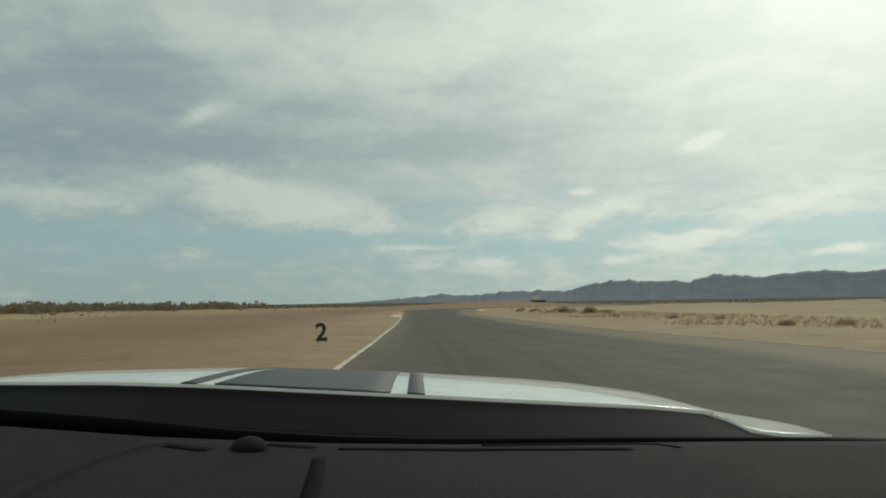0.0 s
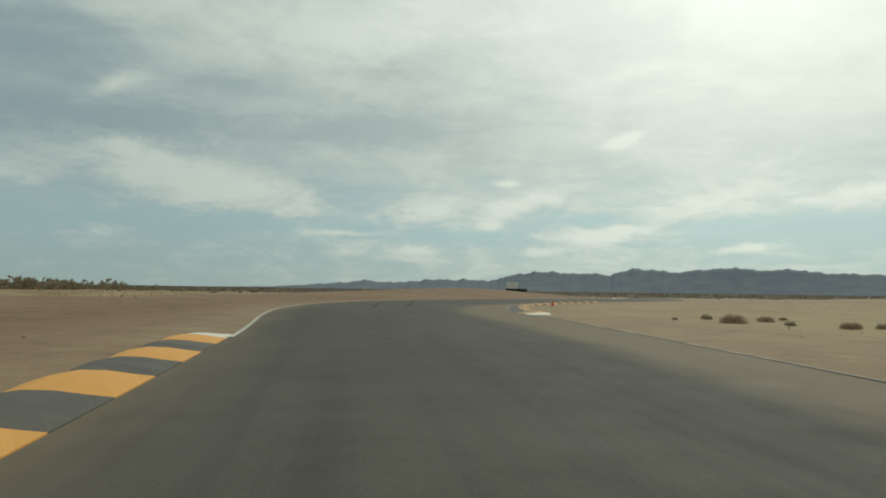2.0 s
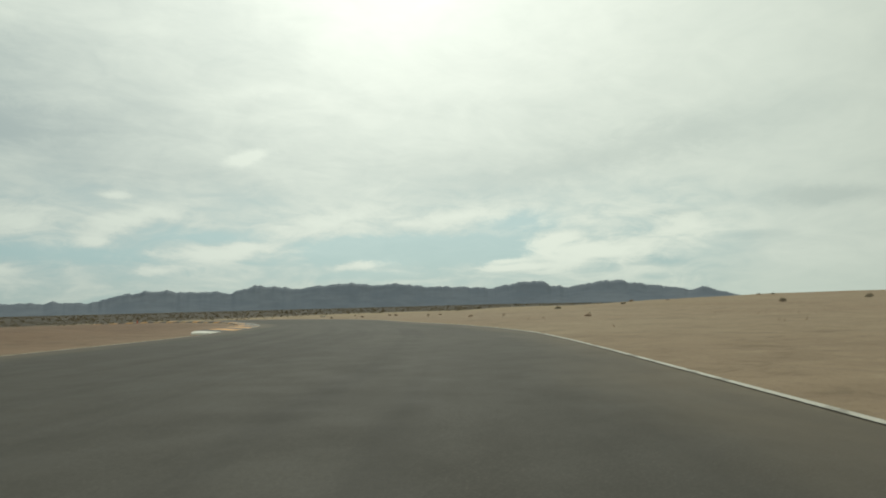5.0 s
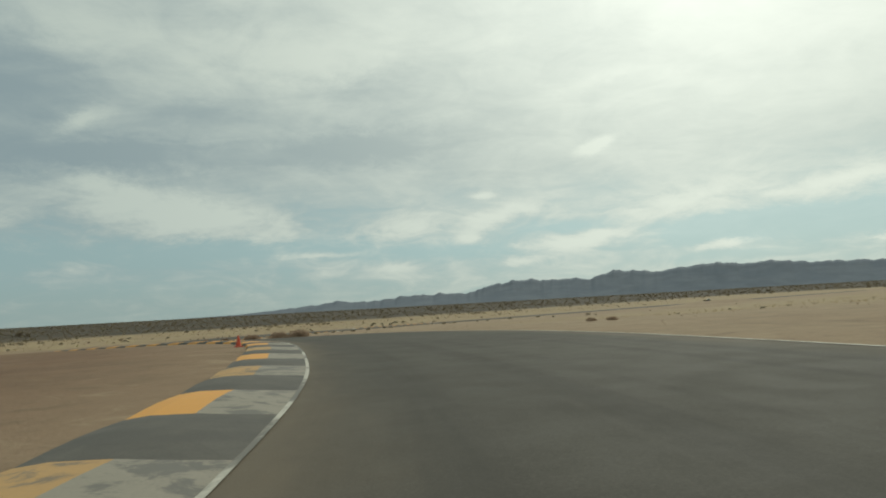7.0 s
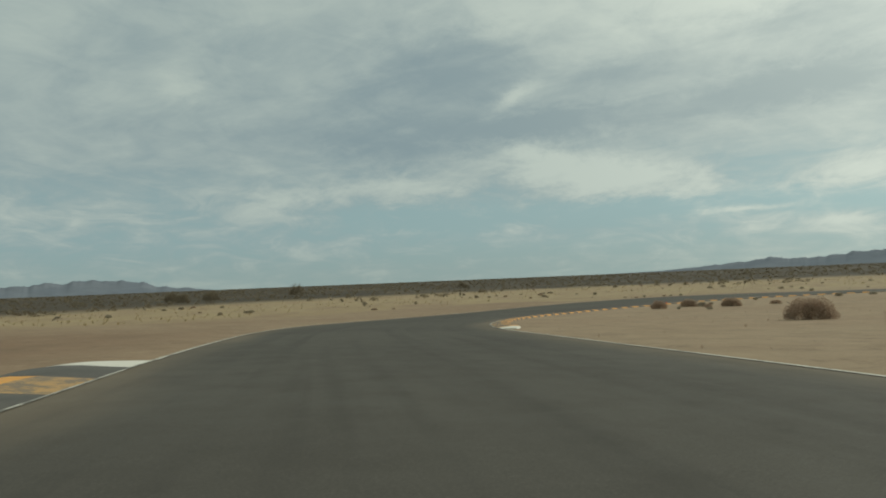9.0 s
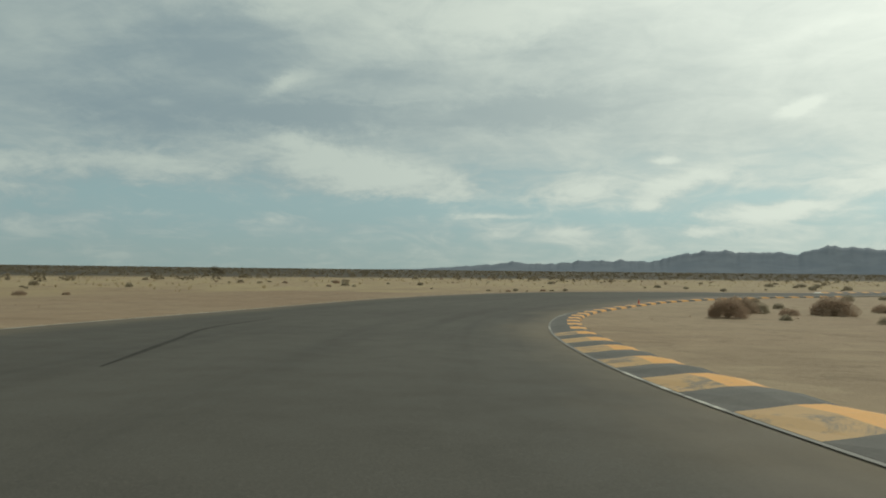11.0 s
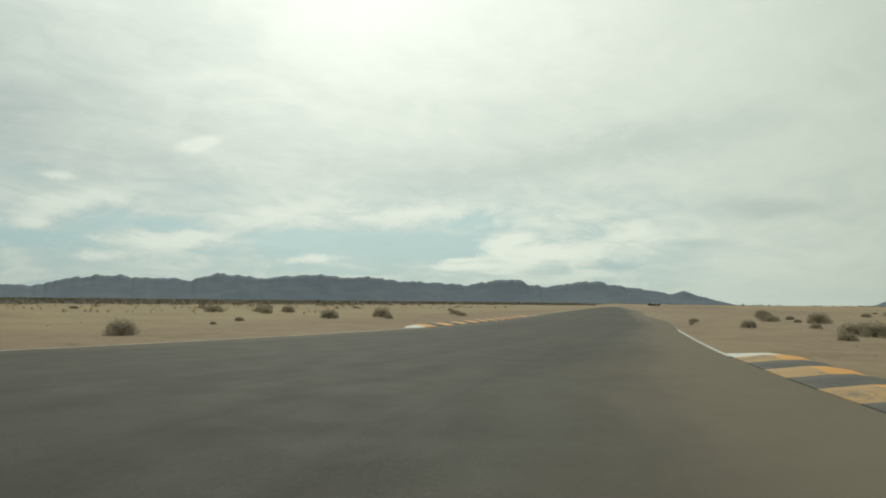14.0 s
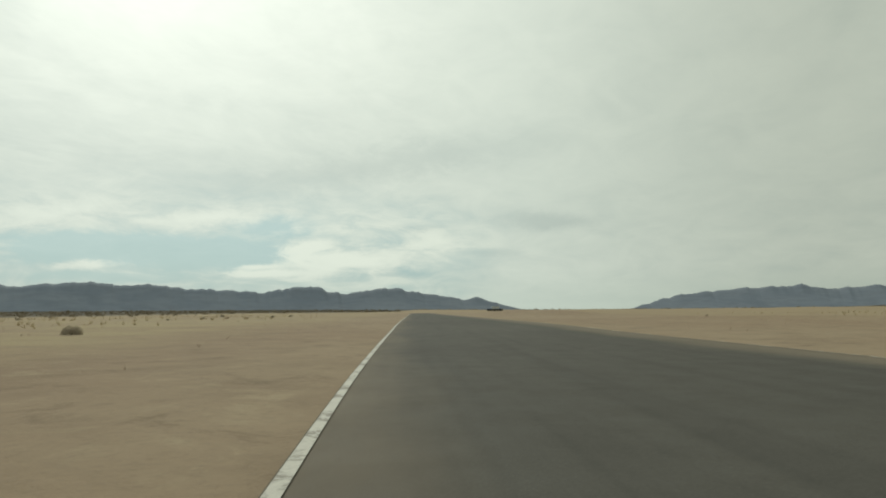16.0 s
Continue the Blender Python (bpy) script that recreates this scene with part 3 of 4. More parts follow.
# ---- road ----
COLS = 8
rv, rf, ruv = [], [], []
run = 0.0
for k, (i, j) in enumerate(STATIONS):
    if k:
        run += float(np.hypot(*(MID[k] - MID[k - 1])))
    for c in range(COLS + 1):
        s = c / COLS
        x, y = L[i] * (1 - s) + R[j] * s
        rv.append((x, y, float(level(y)) + 0.012 * math.sin(math.pi * s)))
        ruv.append((s, run))
for k in range(len(STATIONS) - 1):
    for c in range(COLS):
        a = k * (COLS + 1) + c
        rf.append((a, a + 1, a + COLS + 2, a + COLS + 1))
# turned-down sides of the asphalt slab
base = len(rv)
for k, (i, j) in enumerate(STATIONS):
    for (x, y), s in ((L[i], 0.0), (R[j], 1.0)):
        rv.append((x, y, float(level(y)) - 0.15))
        ruv.append((s, 0.0))
for k in range(len(STATIONS) - 1):
    a, b = k * (COLS + 1), base + 2 * k
    rf.append((a + COLS + 1, a, b, b + 2)[::-1])
    rf.append((a + COLS, a + 2 * COLS + 1, b + 3, b + 1)[::-1])
road = mesh_object("road", rv, rf, ASPHALT, smooth=False)
lane = road.data.uv_layers.new(name="lane")
lane.data.foreach_set("uv", np.array([ruv[l.vertex_index] for l in road.data.loops], np.float32).ravel())
tagged(road, "grey worn asphalt race track with dusty edges and rubber marks", "road", kind="structure")


def edge_frame(line):
    t = np.gradient(line, axis=0)
    t /= np.hypot(*t.T)[:, None]
    return np.column_stack([t[:, 1], -t[:, 0]])  # to the right of the way


def ribbon(name, line, inner, outer, lift, mat, label):
    """A painted line beside an edge."""
    right = edge_frame(line)
    v, f = [], []
    for p, n in zip(line, right):
        for o in (inner, outer):
            x, y = p + n * o
            v.append((x, y, float(level(y)) + lift))
    for k in range(len(line) - 1):
        f.append((2 * k, 2 * k + 1, 2 * k + 3, 2 * k + 2))
    ob = mesh_object(name, v, f, mat)
    return tagged(ob, label, "road marking", kind="structure")



# ---- tyre marks on the asphalt ----
def skid_mark(points, width=0.14):
    line = spline(points, 1.0)
    right = edge_frame(line)
    v, f = [], []
    for k, (p, n) in enumerate(zip(line, right)):
        half = width / 2 * min(1.0, 0.3 + 0.25 * min(k, len(line) - 1 - k))
        side, wide = (a[0] for a in beside([p[0]], [p[1]]))
        crown = 0.012 * math.sin(math.pi * min(1.0, max(0.0, (side / wide + 1) / 2)))
        for o in (-half, half):
            x, y = p + n * o
            v.append((x, y, float(level(y)) + crown + 0.004))
        if k:
            f.append((2 * k - 2, 2 * k - 1, 2 * k + 1, 2 * k))
    tagged(mesh_object("skid_mark", v, f, SKID), "dark rubber tyre mark on the asphalt", "tyre mark", kind="structure")


for points in ([(-3.0, 104), (-2.6, 113), (-2.2, 120), (-1.6, 128), (-0.6, 138)], [(-1.4, 104), (-0.5, 112), (0.6, 124), (1.9, 138), (3.2, 149)], [(20.3, 338), (18.6, 343), (17.2, 347.5), (16.6, 354)]):
    skid_mark(points)


# ---- kerbs ----
def nearest(line, point):
    return int(np.argmin(np.hypot(*(line - np.array(point)).T)))


KERB_PROFILE = [(-0.04, -0.08), (-0.03, 0.008), (0.35, 0.035), (0.8, 0.075), (1.25, 0.085), (1.5, 0.06), (1.62, -0.08)]


def kerb_piece(line, right, sign, a, b, parent, mat, rise0=1.0, rise1=1.0, split=False, wide=1.0, tip0=1.0, tip1=1.0):
    """One painted stretch of the kerb between two distances along the edge."""
    n = max(2, int((b - a) / 0.45) + 1)
    at = np.linspace(a, b, n)
    base_x = np.interp(at, np.arange(len(line)), line[:, 0])
    base_y = np.interp(at, np.arange(len(line)), line[:, 1])
    rx = np.interp(at, np.arange(len(line)), right[:, 0]) * sign
    ry = np.interp(at, np.arange(len(line)), right[:, 1]) * sign
    v, f, mi = [], [], []
    for k in range(n):
        s = k / (n - 1)
        rise = rise0 + (rise1 - rise0) * s
        for o, h in KERB_PROFILE:
            span = o * wide * (tip0 + (tip1 - tip0) * s)
            x, y = base_x[k] + rx[k] * span, base_y[k] + ry[k] * span
            hh = h * rise + 0.025 * math.sin(math.pi * s) * (o > 0.3) if h > 0 else h
            v.append((x, y, float(level(y)) + hh + 0.006))
    m = len(KERB_PROFILE)
    for k in range(n - 1):
        for c in range(m - 1):
            q = [k * m + c, k * m + c + 1, (k + 1) * m + c + 1, (k + 1) * m + c]
            f.append(q if sign < 0 else q[::-1])
            mi.append(1 if split and c < 3 else 0)
    for ring in (range(m), range((n - 1) * m, n * m)):
        f.append(list(ring))
        mi.append(0)
    ob = mesh_object("kerb_block", v, f, mat, parent)
    ob.data.polygons.foreach_set("material_index", mi)
    for poly in ob.data.polygons:
        poly.use_smooth = False
    return ob


def kerb(line, start, end, sign, label, period=2.45, wide=1.0, faded=True, bleached=False, tip=1.2):
    """White tapered ends with an odd run of orange and bare blocks between them."""
    right = edge_frame(line)
    i0, i1 = nearest(line, start), nearest(line, end)
    thing = tagged(new("kerb"), label, "kerb", "kerbs beside the track", "structure")
    kerb_piece(line, right, sign, i0, i0 + tip, thing, [WHITE_PAINT], 0.15, 1.0, wide=wide, tip0=0.65)
    blocks = 2 * int((i1 - i0 - 2 * tip) / period) + 1
    size = (i1 - i0 - 2 * tip) / blocks
    for k in range(blocks):
        at = i0 + tip + k * size
        apron = (faded == "apron" and 0.36 < k / blocks < 0.62) or (faded == "bare" and k > 1)
        inner = ORANGE_PAINT if not faded else GREY_PAINT if apron else WORN_ORANGE
        bare = (k + bleached) % 2
        mats = [GREY_PAINT, GREY_PAINT] if bare else [ORANGE_PAINT, inner]
        if bleached and k < 5 and not bare:
            mats = [ORANGE_PAINT, ORANGE_PAINT]
        elif bleached and 5 < k < 0.55 * blocks:
            mats = [GREY_PAINT, GREY_PAINT] if bare else [ORANGE_PAINT if k % 4 == 1 else WORN_ORANGE, PALE_CONCRETE]
        kerb_piece(line, right, sign, at, at + size, thing, mats, split=True, wide=wide)
    kerb_piece(line, right, sign, i1 - tip, i1, thing, [WHITE_PAINT], 1.0, 0.15, wide=wide, tip1=0.65)
    return i0, i1


k1 = kerb(L, (-4.4, 53), (-6.3, 83), -1, "low orange and grey painted kerb with white ends", period=2.9, wide=0.6, faded=False)
k2 = kerb(R, (4.0, 97), (22.6, 142), 1, "wide orange and grey painted kerb round the inside of the bend", period=3.2, wide=0.8, faded="bare")
k3 = kerb(L, (47.5, 196.6), (36, 295), -1, "wide worn orange and grey kerb round the inside of the bend", period=4.0, tip=1.8, wide=0.95, bleached=True)
k4 = kerb(R, (35.5, 313), (59.6, 403.1), 1, "long orange and grey striped kerb round the inside of the bend", wide=0.68, faded="apron")
k5 = kerb(L, (63.5, 417.6), (88.6, 431.9), -1, "low orange and grey painted kerb with white ends", wide=0.5, faded=False)

# edge lines: whole on the open stretches, patchy beside the long kerbs, none beside the short ones
PLAIN_LINE, WORN_LINE = "thin white painted line along the asphalt edge", "patchy worn white line beside a kerb"
for line, sign, runs in ((L, 1, ((0, k1[0], 1), (k1[1] - 1, k3[0], 1), (k3[0], k3[1], 0), (k3[1], k5[0], 1), (k5[1] - 1, len(L), 1))),
                         (R, -1, ((0, k2[1], 0), (k2[1], k4[0], 1), (k4[0], k4[1] - 30, 0), (k4[1] - 1, k4[1] + 14, 1), (k4[1] + 14, len(R), 0)))):
    for first, last, whole in runs:
        lo, hi = sorted((sign * 0.02, sign * (0.13 if whole else 0.09)))
        ribbon("edge_line", line[max(first, 0):last + 1], lo, hi, 0.012, LINE_PAINT if whole else PATCHY_LINE, PLAIN_LINE if whole else WORN_LINE)


# ---- mountains ----
SKYLINE = [(-75, 0.2), (-62, 0.9), (-55, 1.25), (-52.9, 1.15), (-50, 0.6), (-46, 0.15), (-20, 0.02), (-9, 0.25), (-5.2, 0.5), (-2.4, 0.7), (-0.7, 0.93), (2.3, 0.76), (4.8, 1.06),
           (8.2, 1.13), (10.6, 1.05), (12.5, 1.55), (14.7, 1.98), (17.2, 1.86), (19.6, 1.84), (21.3, 1.6), (23.3, 2.22), (24.9, 2.04),
           (26.6, 1.85), (29.8, 2.16), (32.1, 2.26), (33.0, 1.95), (35.5, 2.15), (38, 1.76), (41, 1.76)]
SKYLINE_EAST = [(43.5, 1.55), (45.8, 1.8), (47.6, 2.06), (50.5, 1.4), (52.5, 1.7), (54.1, 1.92), (57, 1.58), (60.9, 1.18), (62.1, 0.95), (63.7, 1.06), (67.7, 0.1),
                (72, -0.2), (76.5, 0.0), (78.4, 0.75), (80.6, 1.2), (83.5, 1.5), (88.5, 1.82), (90.8, 1.5), (95, 1.7), (104, 1.2), (115, 0.6), (130, 0.1)]
HEART = np.array((42.0, 225.0))


def mountains(name, knots, label, seed, reach=4450.0):
    az0, az1 = knots[0][0], knots[-1][0]
    az = np.arange(az0, az1, 0.1)
    # the eastern end as it stands from the last bend
    turn = lambda a: a - 2.2 * float(sstep(a, 52, 66))
    el = np.interp(az, [turn(k[0]) for k in knots], [k[1] for k in knots])
    el = el * (1 + 0.05 * sstep(az, 18, 26) * (1 - sstep(az, 60, 66)))
    rng = np.random.default_rng(seed)
    jag = np.convolve(rng.normal(0, 1, len(az) + 8), [0.1, 0.2, 0.4, 0.2, 0.1], "same")[4:-4]
    slow = np.array([noise.fractal(Vector((a * 0.9, 0, seed + 5)), 0.8, 2.0, 4) for a in az])
    peak = np.array([noise.ridged_multi_fractal(Vector((a * 0.6, 3.0, seed + 9)), 0.9, 2.1, 4, 0.9, 2.0) for a in az])
    el = el + sstep(el, 0.15, 0.7) * (0.008 * jag + 0.16 * slow + 0.11 * (peak - peak.mean()))
    rows = 13
    calm = np.convolve(np.pad(el, 30, mode="edge"), np.ones(61) / 61, "valid")
    v, f = [], []
    for k, a in enumerate(az):
        for r in range(rows):
            s = r / (rows - 2)
            spur = noise.fractal(Vector((a * 0.32 + 0.6 * s, s * 2.0, seed)), 0.9, 2.0, 3)
            d = reach - 650 * (1 - s) + 70 * spur * (1 - min(s, 1.0))
            rise = min(s, 1.0) ** 4
            top = math.tan(radians(max(el[k] * rise + min(el[k], calm[k]) * (1 - rise), -0.3))) * reach + 2.0
            h = top * (s ** 1.25) * (1 + 0.13 * spur * s * (1 - s) * 2) if r < rows - 1 else -10.0
            h = min(h, top) if r < rows - 1 else h
            d = d if r < rows - 1 else reach + 60
            v.append((HEART[0] + d * math.sin(radians(a)), HEART[1] + d * math.cos(radians(a)), h if r else -12.0))
    for k in range(len(az) - 1):
        for r in range(rows - 1):
            q = k * rows + r
            f.append((q, q + rows, q + rows + 1, q + 1))
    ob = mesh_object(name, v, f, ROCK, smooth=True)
    return tagged(ob, label, "mountains", kind="structure")


mountains("backdrop_mountains", SKYLINE + SKYLINE_EAST, "jagged desert mountain range, coloured blue-grey for distance haze", 11)


# ---- bushes ----
def bush_foliage(seed, spread, tall, leaves, size, mat, parent, lean=0.0):
    rng = np.random.default_rng(seed)
    v, f = [], []
    lumps_at = [(rng.uniform(-0.55, 0.55) * spread, rng.uniform(-0.55, 0.55) * spread, rng.uniform(0.25, 0.72) * tall, rng.uniform(0.25, 0.5)) for _ in range(9)]
    for k in range(leaves):
        if k % 5:
            th, u = rng.uniform(0, 6.283), rng.uniform(0.0, 1.0)
            ripple = 1 + 0.09 * math.sin(3 * th + seed) + 0.06 * math.sin(7 * th + 2 * seed) + 0.07 * math.sin(9 * u + 5 * th)
            q = rng.uniform(0.2, 1.0) ** 0.4 * ripple
            flat = math.sqrt(1 - (0.96 * u) ** 2)
            p = np.array((math.cos(th) * flat * q * spread, math.sin(th) * flat * q * spread, 0.03 + u * q * tall))
        else:
            cx, cy, cz, r = lumps_at[rng.integers(len(lumps_at))]
            d = rng.normal(0, 1, 3)
            d /= np.linalg.norm(d)
            q = r * rng.uniform(0.45, 1.05) ** 0.6
            p = np.array((cx + d[0] * q * spread * 0.7, cy + d[1] * q * spread * 0.7, max(0.03, cz + d[2] * q * tall * 0.6)))
        # narrow twigs and leaves that fan outwards
        out = p - np.array((0, 0, -0.1))
        a = rng.normal(0, 1, 3) + 1.2 * out / np.linalg.norm(out)
        b = np.cross(a, rng.normal(0, 1, 3))
        a = a / np.linalg.norm(a) * size * rng.uniform(0.5, 1.3)
        b = b / np.linalg.norm(b) * size * rng.uniform(0.25, 0.6)
        n = len(v)
        v += [p - a - b, p - a + b, p + a * 1.2]
        f.append((n, n + 1, n + 2))
    return mesh_object("foliage", v, f, mat, parent)


def bush_stems(seed, spread, tall, count, parent):
    rng = np.random.default_rng(seed + 50)
    bm = bmesh.new()
    for _ in range(count):
        a = rng.uniform(0, 6.283)
        out = rng.uniform(0.25, 0.85) * spread
        kink = (math.cos(a) * out * 0.35, math.sin(a) * out * 0.35, tall * 0.45)
        tip = (math.cos(a + 0.3) * out, math.sin(a + 0.3) * out, tall * rng.uniform(0.6, 0.85))
        rod(bm, (rng.uniform(-0.06, 0.06), rng.uniform(-0.06, 0.06), -0.05), kink, 0.016, 0.011, 4)
        rod(bm, kink, tip, 0.011, 0.004, 4)
    return part("branchwork", bm, TWIG, parent)


def make_bush(seed, spread, tall, leaves, size, mat, label):
    thing = tagged(new("bush"), label, "bush", "desert bushes")
    bush_stems(seed, spread, tall, 14, thing)
    bush_foliage(seed, spread, tall, leaves, size, mat, thing)
    return thing


GREEN_LABEL = "rounded olive-grey creosote bush growing in the sand"
BROWN_LABEL = "large dry brown brush growing in the sand"
KINDS = [make_bush(1, 0.52, 0.56, 3600, 0.026, LEAF, GREEN_LABEL), make_bush(2, 0.58, 0.46, 3600, 0.026, LEAF, GREEN_LABEL),
         make_bush(3, 0.5, 0.62, 3600, 0.026, LEAF, GREEN_LABEL), make_bush(4, 0.62, 0.72, 12000, 0.022, DRY, BROWN_LABEL),
         make_bush(5, 0.6, 0.5, 4200, 0.026, DRY, BROWN_LABEL)]
used = set()


def plant(kind, x, y, size, squash=1.0):
    z = float(terrain([x], [y])[0]) - 0.02
    turn = Matrix.Rotation((x * 7.3 + y * 3.1) % 6.283, 4, "Z")
    size *= 0.8
    m = Matrix.Translation((x, y, z)) @ turn @ Matrix.Diagonal((size, size, size * squash, 1))
    if kind in used:
        return copy_thing(KINDS[kind], m)
    used.add(kind)
    KINDS[kind].matrix_basis = m
    return KINDS[kind]


INFIELD = [(3, 35.4, 361.3, 1.8), (3, 37.8, 367.2, 1.45), (4, 40.0, 366.1, 1.1), (2, 39.2, 368.0, 1.35), (3, 42.5, 366.8, 1.6), (4, 35.5, 363.7, 0.7), (0, 37.6, 360.3, 0.7), (0, 39.7, 373.3, 1.5), (2, 42.4, 373.9, 0.9),
           (2, 44.4, 383.7, 0.85), (2, 54.6, 390.9, 1.3), (0, 52.6, 389.9, 0.8), (1, 58.8, 393.1, 1.2), (0, 61.0, 392.4, 1.5), (1, 63.6, 392.0, 1.6),
           (2, 67.4, 396.6, 1.4), (1, 64.0, 399.5, 1.0), (4, 47.0, 370.5, 1.7), (0, 40.9, 358.6, 1.6)]
OUTSIDE = [(0, 72.9, 431.1, 1.5), (1, 85.6, 437.0, 1.1), (2, 69.6, 433.2, 1.5), (0, 73.6, 449.0, 2.4), (1, 70.9, 453.5, 2.2), (2, 81.3, 458.7, 1.8), (0, 58.5, 425.7, 0.7),
           (1, 78.6, 459.0, 2.4), (2, 75.6, 435.4, 1.7), (1, 90.1, 442.4, 1.5), (0, 110.6, 464.3, 2.2), (2, 52.2, 417.8, 1.1), (0, 61.8, 429.9, 1.2)]
EASTERN = [(0, 68.2, 403.2, 1.3), (2, 71.8, 403.3, 1.2), (1, 73.6, 404.3, 1.5), (0, 78.9, 407.3, 1.3), (2, 77.6, 409.8, 0.9), (0, 80.9, 414.2, 0.8), (0, 85.4, 416.2, 0.9), (1, 86.2, 416.6, 0.8),
           (2, 88.8, 410.2, 1.6), (0, 90.8, 412.0, 1.2), (1, 92.3, 414.2, 1.5), (0, 99.2, 415.3, 1.5), (0, 103.0, 418.8, 1.9), (2, 110.5, 421.6, 1.6), (1, 120.3, 425.0, 1.7), (0, 122.2, 415.9, 2.2),
           (1, 132.9, 416.0, 2.0), (0, 134.5, 414.1, 1.8)]
NORTHERN = [(1, 22.4, 404.9, 0.7), (0, 23.8, 403.7, 0.6), (4, 24.7, 403.2, 0.8), (2, 25.5, 406.3, 0.8), (0, 26.8, 405.0, 0.7), (4, 28.7, 407.8, 0.9), (1, 29.8, 408.4, 0.8), (2, 31.4, 409.2, 0.8),
            (0, 15.1, 410.0, 0.9), (1, -7.2, 452.0, 2.0), (0, -12.6, 444.8, 1.4), (2, -2.0, 505.0, 2.2), (1, -22.0, 572.0, 3.0), (0, -48.0, 470.0, 3.4), (4, -11.1, 430.0, 1.2), (0, 4.0, 438.0, 1.5), (2, 11.0, 428.0, 1.2),
            (4, -13, 376.7, 1.3), (4, -10, 378, 0.8), (1, -38, 373, 1.4), (0, -9.9, 452.9, 2.0), (1, -14.6, 428.3, 1.2), (0, 45.1, 432.5, 1.2), (1, 47.4, 434.5, 1.4), (2, 51, 431.9, 1.0), (0, 49.3, 443.7, 1.6)]
CRESTSIDE = [(4, 76.7, 196.3, 0.7), (4, 78.2, 211.6, 0.6), (4, 77.3, 237.2, 0.6), (0, 86.3, 246.2, 0.8), (4, 88, 239.7, 0.7), (4, 75, 262.1, 0.7), (4, 76.5, 263, 0.8), (1, 56, 334, 1.6), (3, 49, 326, 1.9),
             (3, 53.4, 320, 2.0), (3, 56, 319.6, 2.2), (4, 59.6, 324, 1.8), (0, 63, 356, 1.5), (1, 66, 363, 1.3)]
ENTRY = [(4, 12.2, 37.5, 0.8), (4, 13.7, 34.7, 0.8), (4, 12.4, 25.5, 0.8), (4, 14.4, 25.0, 0.9), (3, 15.5, 22.2, 1.0), (4, 11.0, 45.6, 0.6), (4, 8.0, 77.2, 1.0), (4, 9.1, 73.6, 1.0),
         (0, 9.6, 70.5, 0.9), (4, 10.9, 70.7, 0.9), (0, 9.5, 65.4, 1.0), (4, 12.7, 69.2, 1.3), (3, 10.7, 63.0, 0.9), (0, 12.9, 62.1, 1.0), (4, 14.4, 62.9, 1.0), (3, 12.0, 57.8, 1.0),
         (4, 13.6, 57.5, 1.1), (0, 8.8, 92.8, 0.6), (0, 10.6, 93.7, 1.1), (4, 10.0, 90.7, 1.2), (4, 12.0, 91.8, 0.8), (0, 11.2, 89.2, 0.9), (0, 13.8, 93.4, 0.8), (4, 11.7, 87.0, 0.8), (0, 12.6, 86.8, 0.9), (4, 14.2, 87.6, 1.0)]
SLOPE = [(4, 73.4, 230.1, 0.35), (0, 73.0, 225.8, 0.4), (4, 79.3, 233.1, 0.6), (4, 74.5, 226.5, 0.3), (0, 84.0, 240.5, 0.6), (4, 86.4, 236.0, 0.7), (4, 90.0, 231.0, 0.6), (0, 93.5, 238.0, 0.8),
         (4, 81.0, 222.0, 0.4), (4, 85.0, 214.0, 0.5), (0, 76.0, 205.0, 0.4), (4, 80.0, 199.0, 0.5), (4, 72.4, 197.0, 0.35), (0, 88.0, 205.0, 0.6)]
for batch in (INFIELD, OUTSIDE, EASTERN, NORTHERN, CRESTSIDE, ENTRY, SLOPE):
    for kind, x, y, size in batch:
        plant(kind, x, y, size, 0.85 if kind == 3 else 0.9)

# looser bushes over the desert beside the track
rng = np.random.default_rng(7)
count = 0
while count < 250:
    x, y = rng.uniform(-110, 230), rng.uniform(-10, 560)
    side, half = (a[0] for a in beside([x], [y]))
    gap = abs(side) - half
    near_limit = 26 if side < 0 else 30
    if y < 300 and side > 0:
        near_limit = 55
    if y < 260 and side < 0:
        near_limit = 40
    if gap < near_limit or (side > 0 and rng.random() < 0.6):
        continue
    plant(4 if rng.random() < 0.15 else int(rng.integers(0, 3)), x, y, rng.uniform(0.6, 1.8))
    count += 1


# ---- far scrub, grass tufts and stones: uncountable ----
def tufts(name, xs, ys, sizes, blades, mat, label, category, seed, flat=0.7, leaf=0.13):
    """Low clumps of small leaves, joined."""
    rng = np.random.default_rng(seed)
    zs = terrain(xs, ys) - 0.03
    n = len(xs)
    c = np.column_stack([xs, ys, zs])[:, None, :]
    s = np.asarray(sizes)[:, None, None]
    th, u = rng.uniform(0, 6.283, (n, blades)), rng.uniform(0, 1, (n, blades))
    r = np.sqrt(1 - (0.92 * u) ** 2) * rng.uniform(0.3, 1.0, (n, blades)) ** 0.5 * 0.55
    p = np.stack([np.cos(th) * r, np.sin(th) * r, u * flat * rng.uniform(0.6, 1.0, (n, blades))], -1)
    a, b = rng.normal(0, leaf, (n, blades, 3)), rng.normal(0, leaf, (n, blades, 3))
    tri = np.stack([p - a, p + b, p + a - b * 0.5], 2)
    tri[..., 2] = np.maximum(tri[..., 2], 0)
    verts = (c[:, :, None, :] + tri * s[..., None]).reshape(-1, 3)
    faces = np.arange(len(verts)).reshape(-1, 3)
    ob = mesh_object(name, verts.tolist(), faces.tolist(), mat)
    return tagged(ob, label, category, kind="stuff")


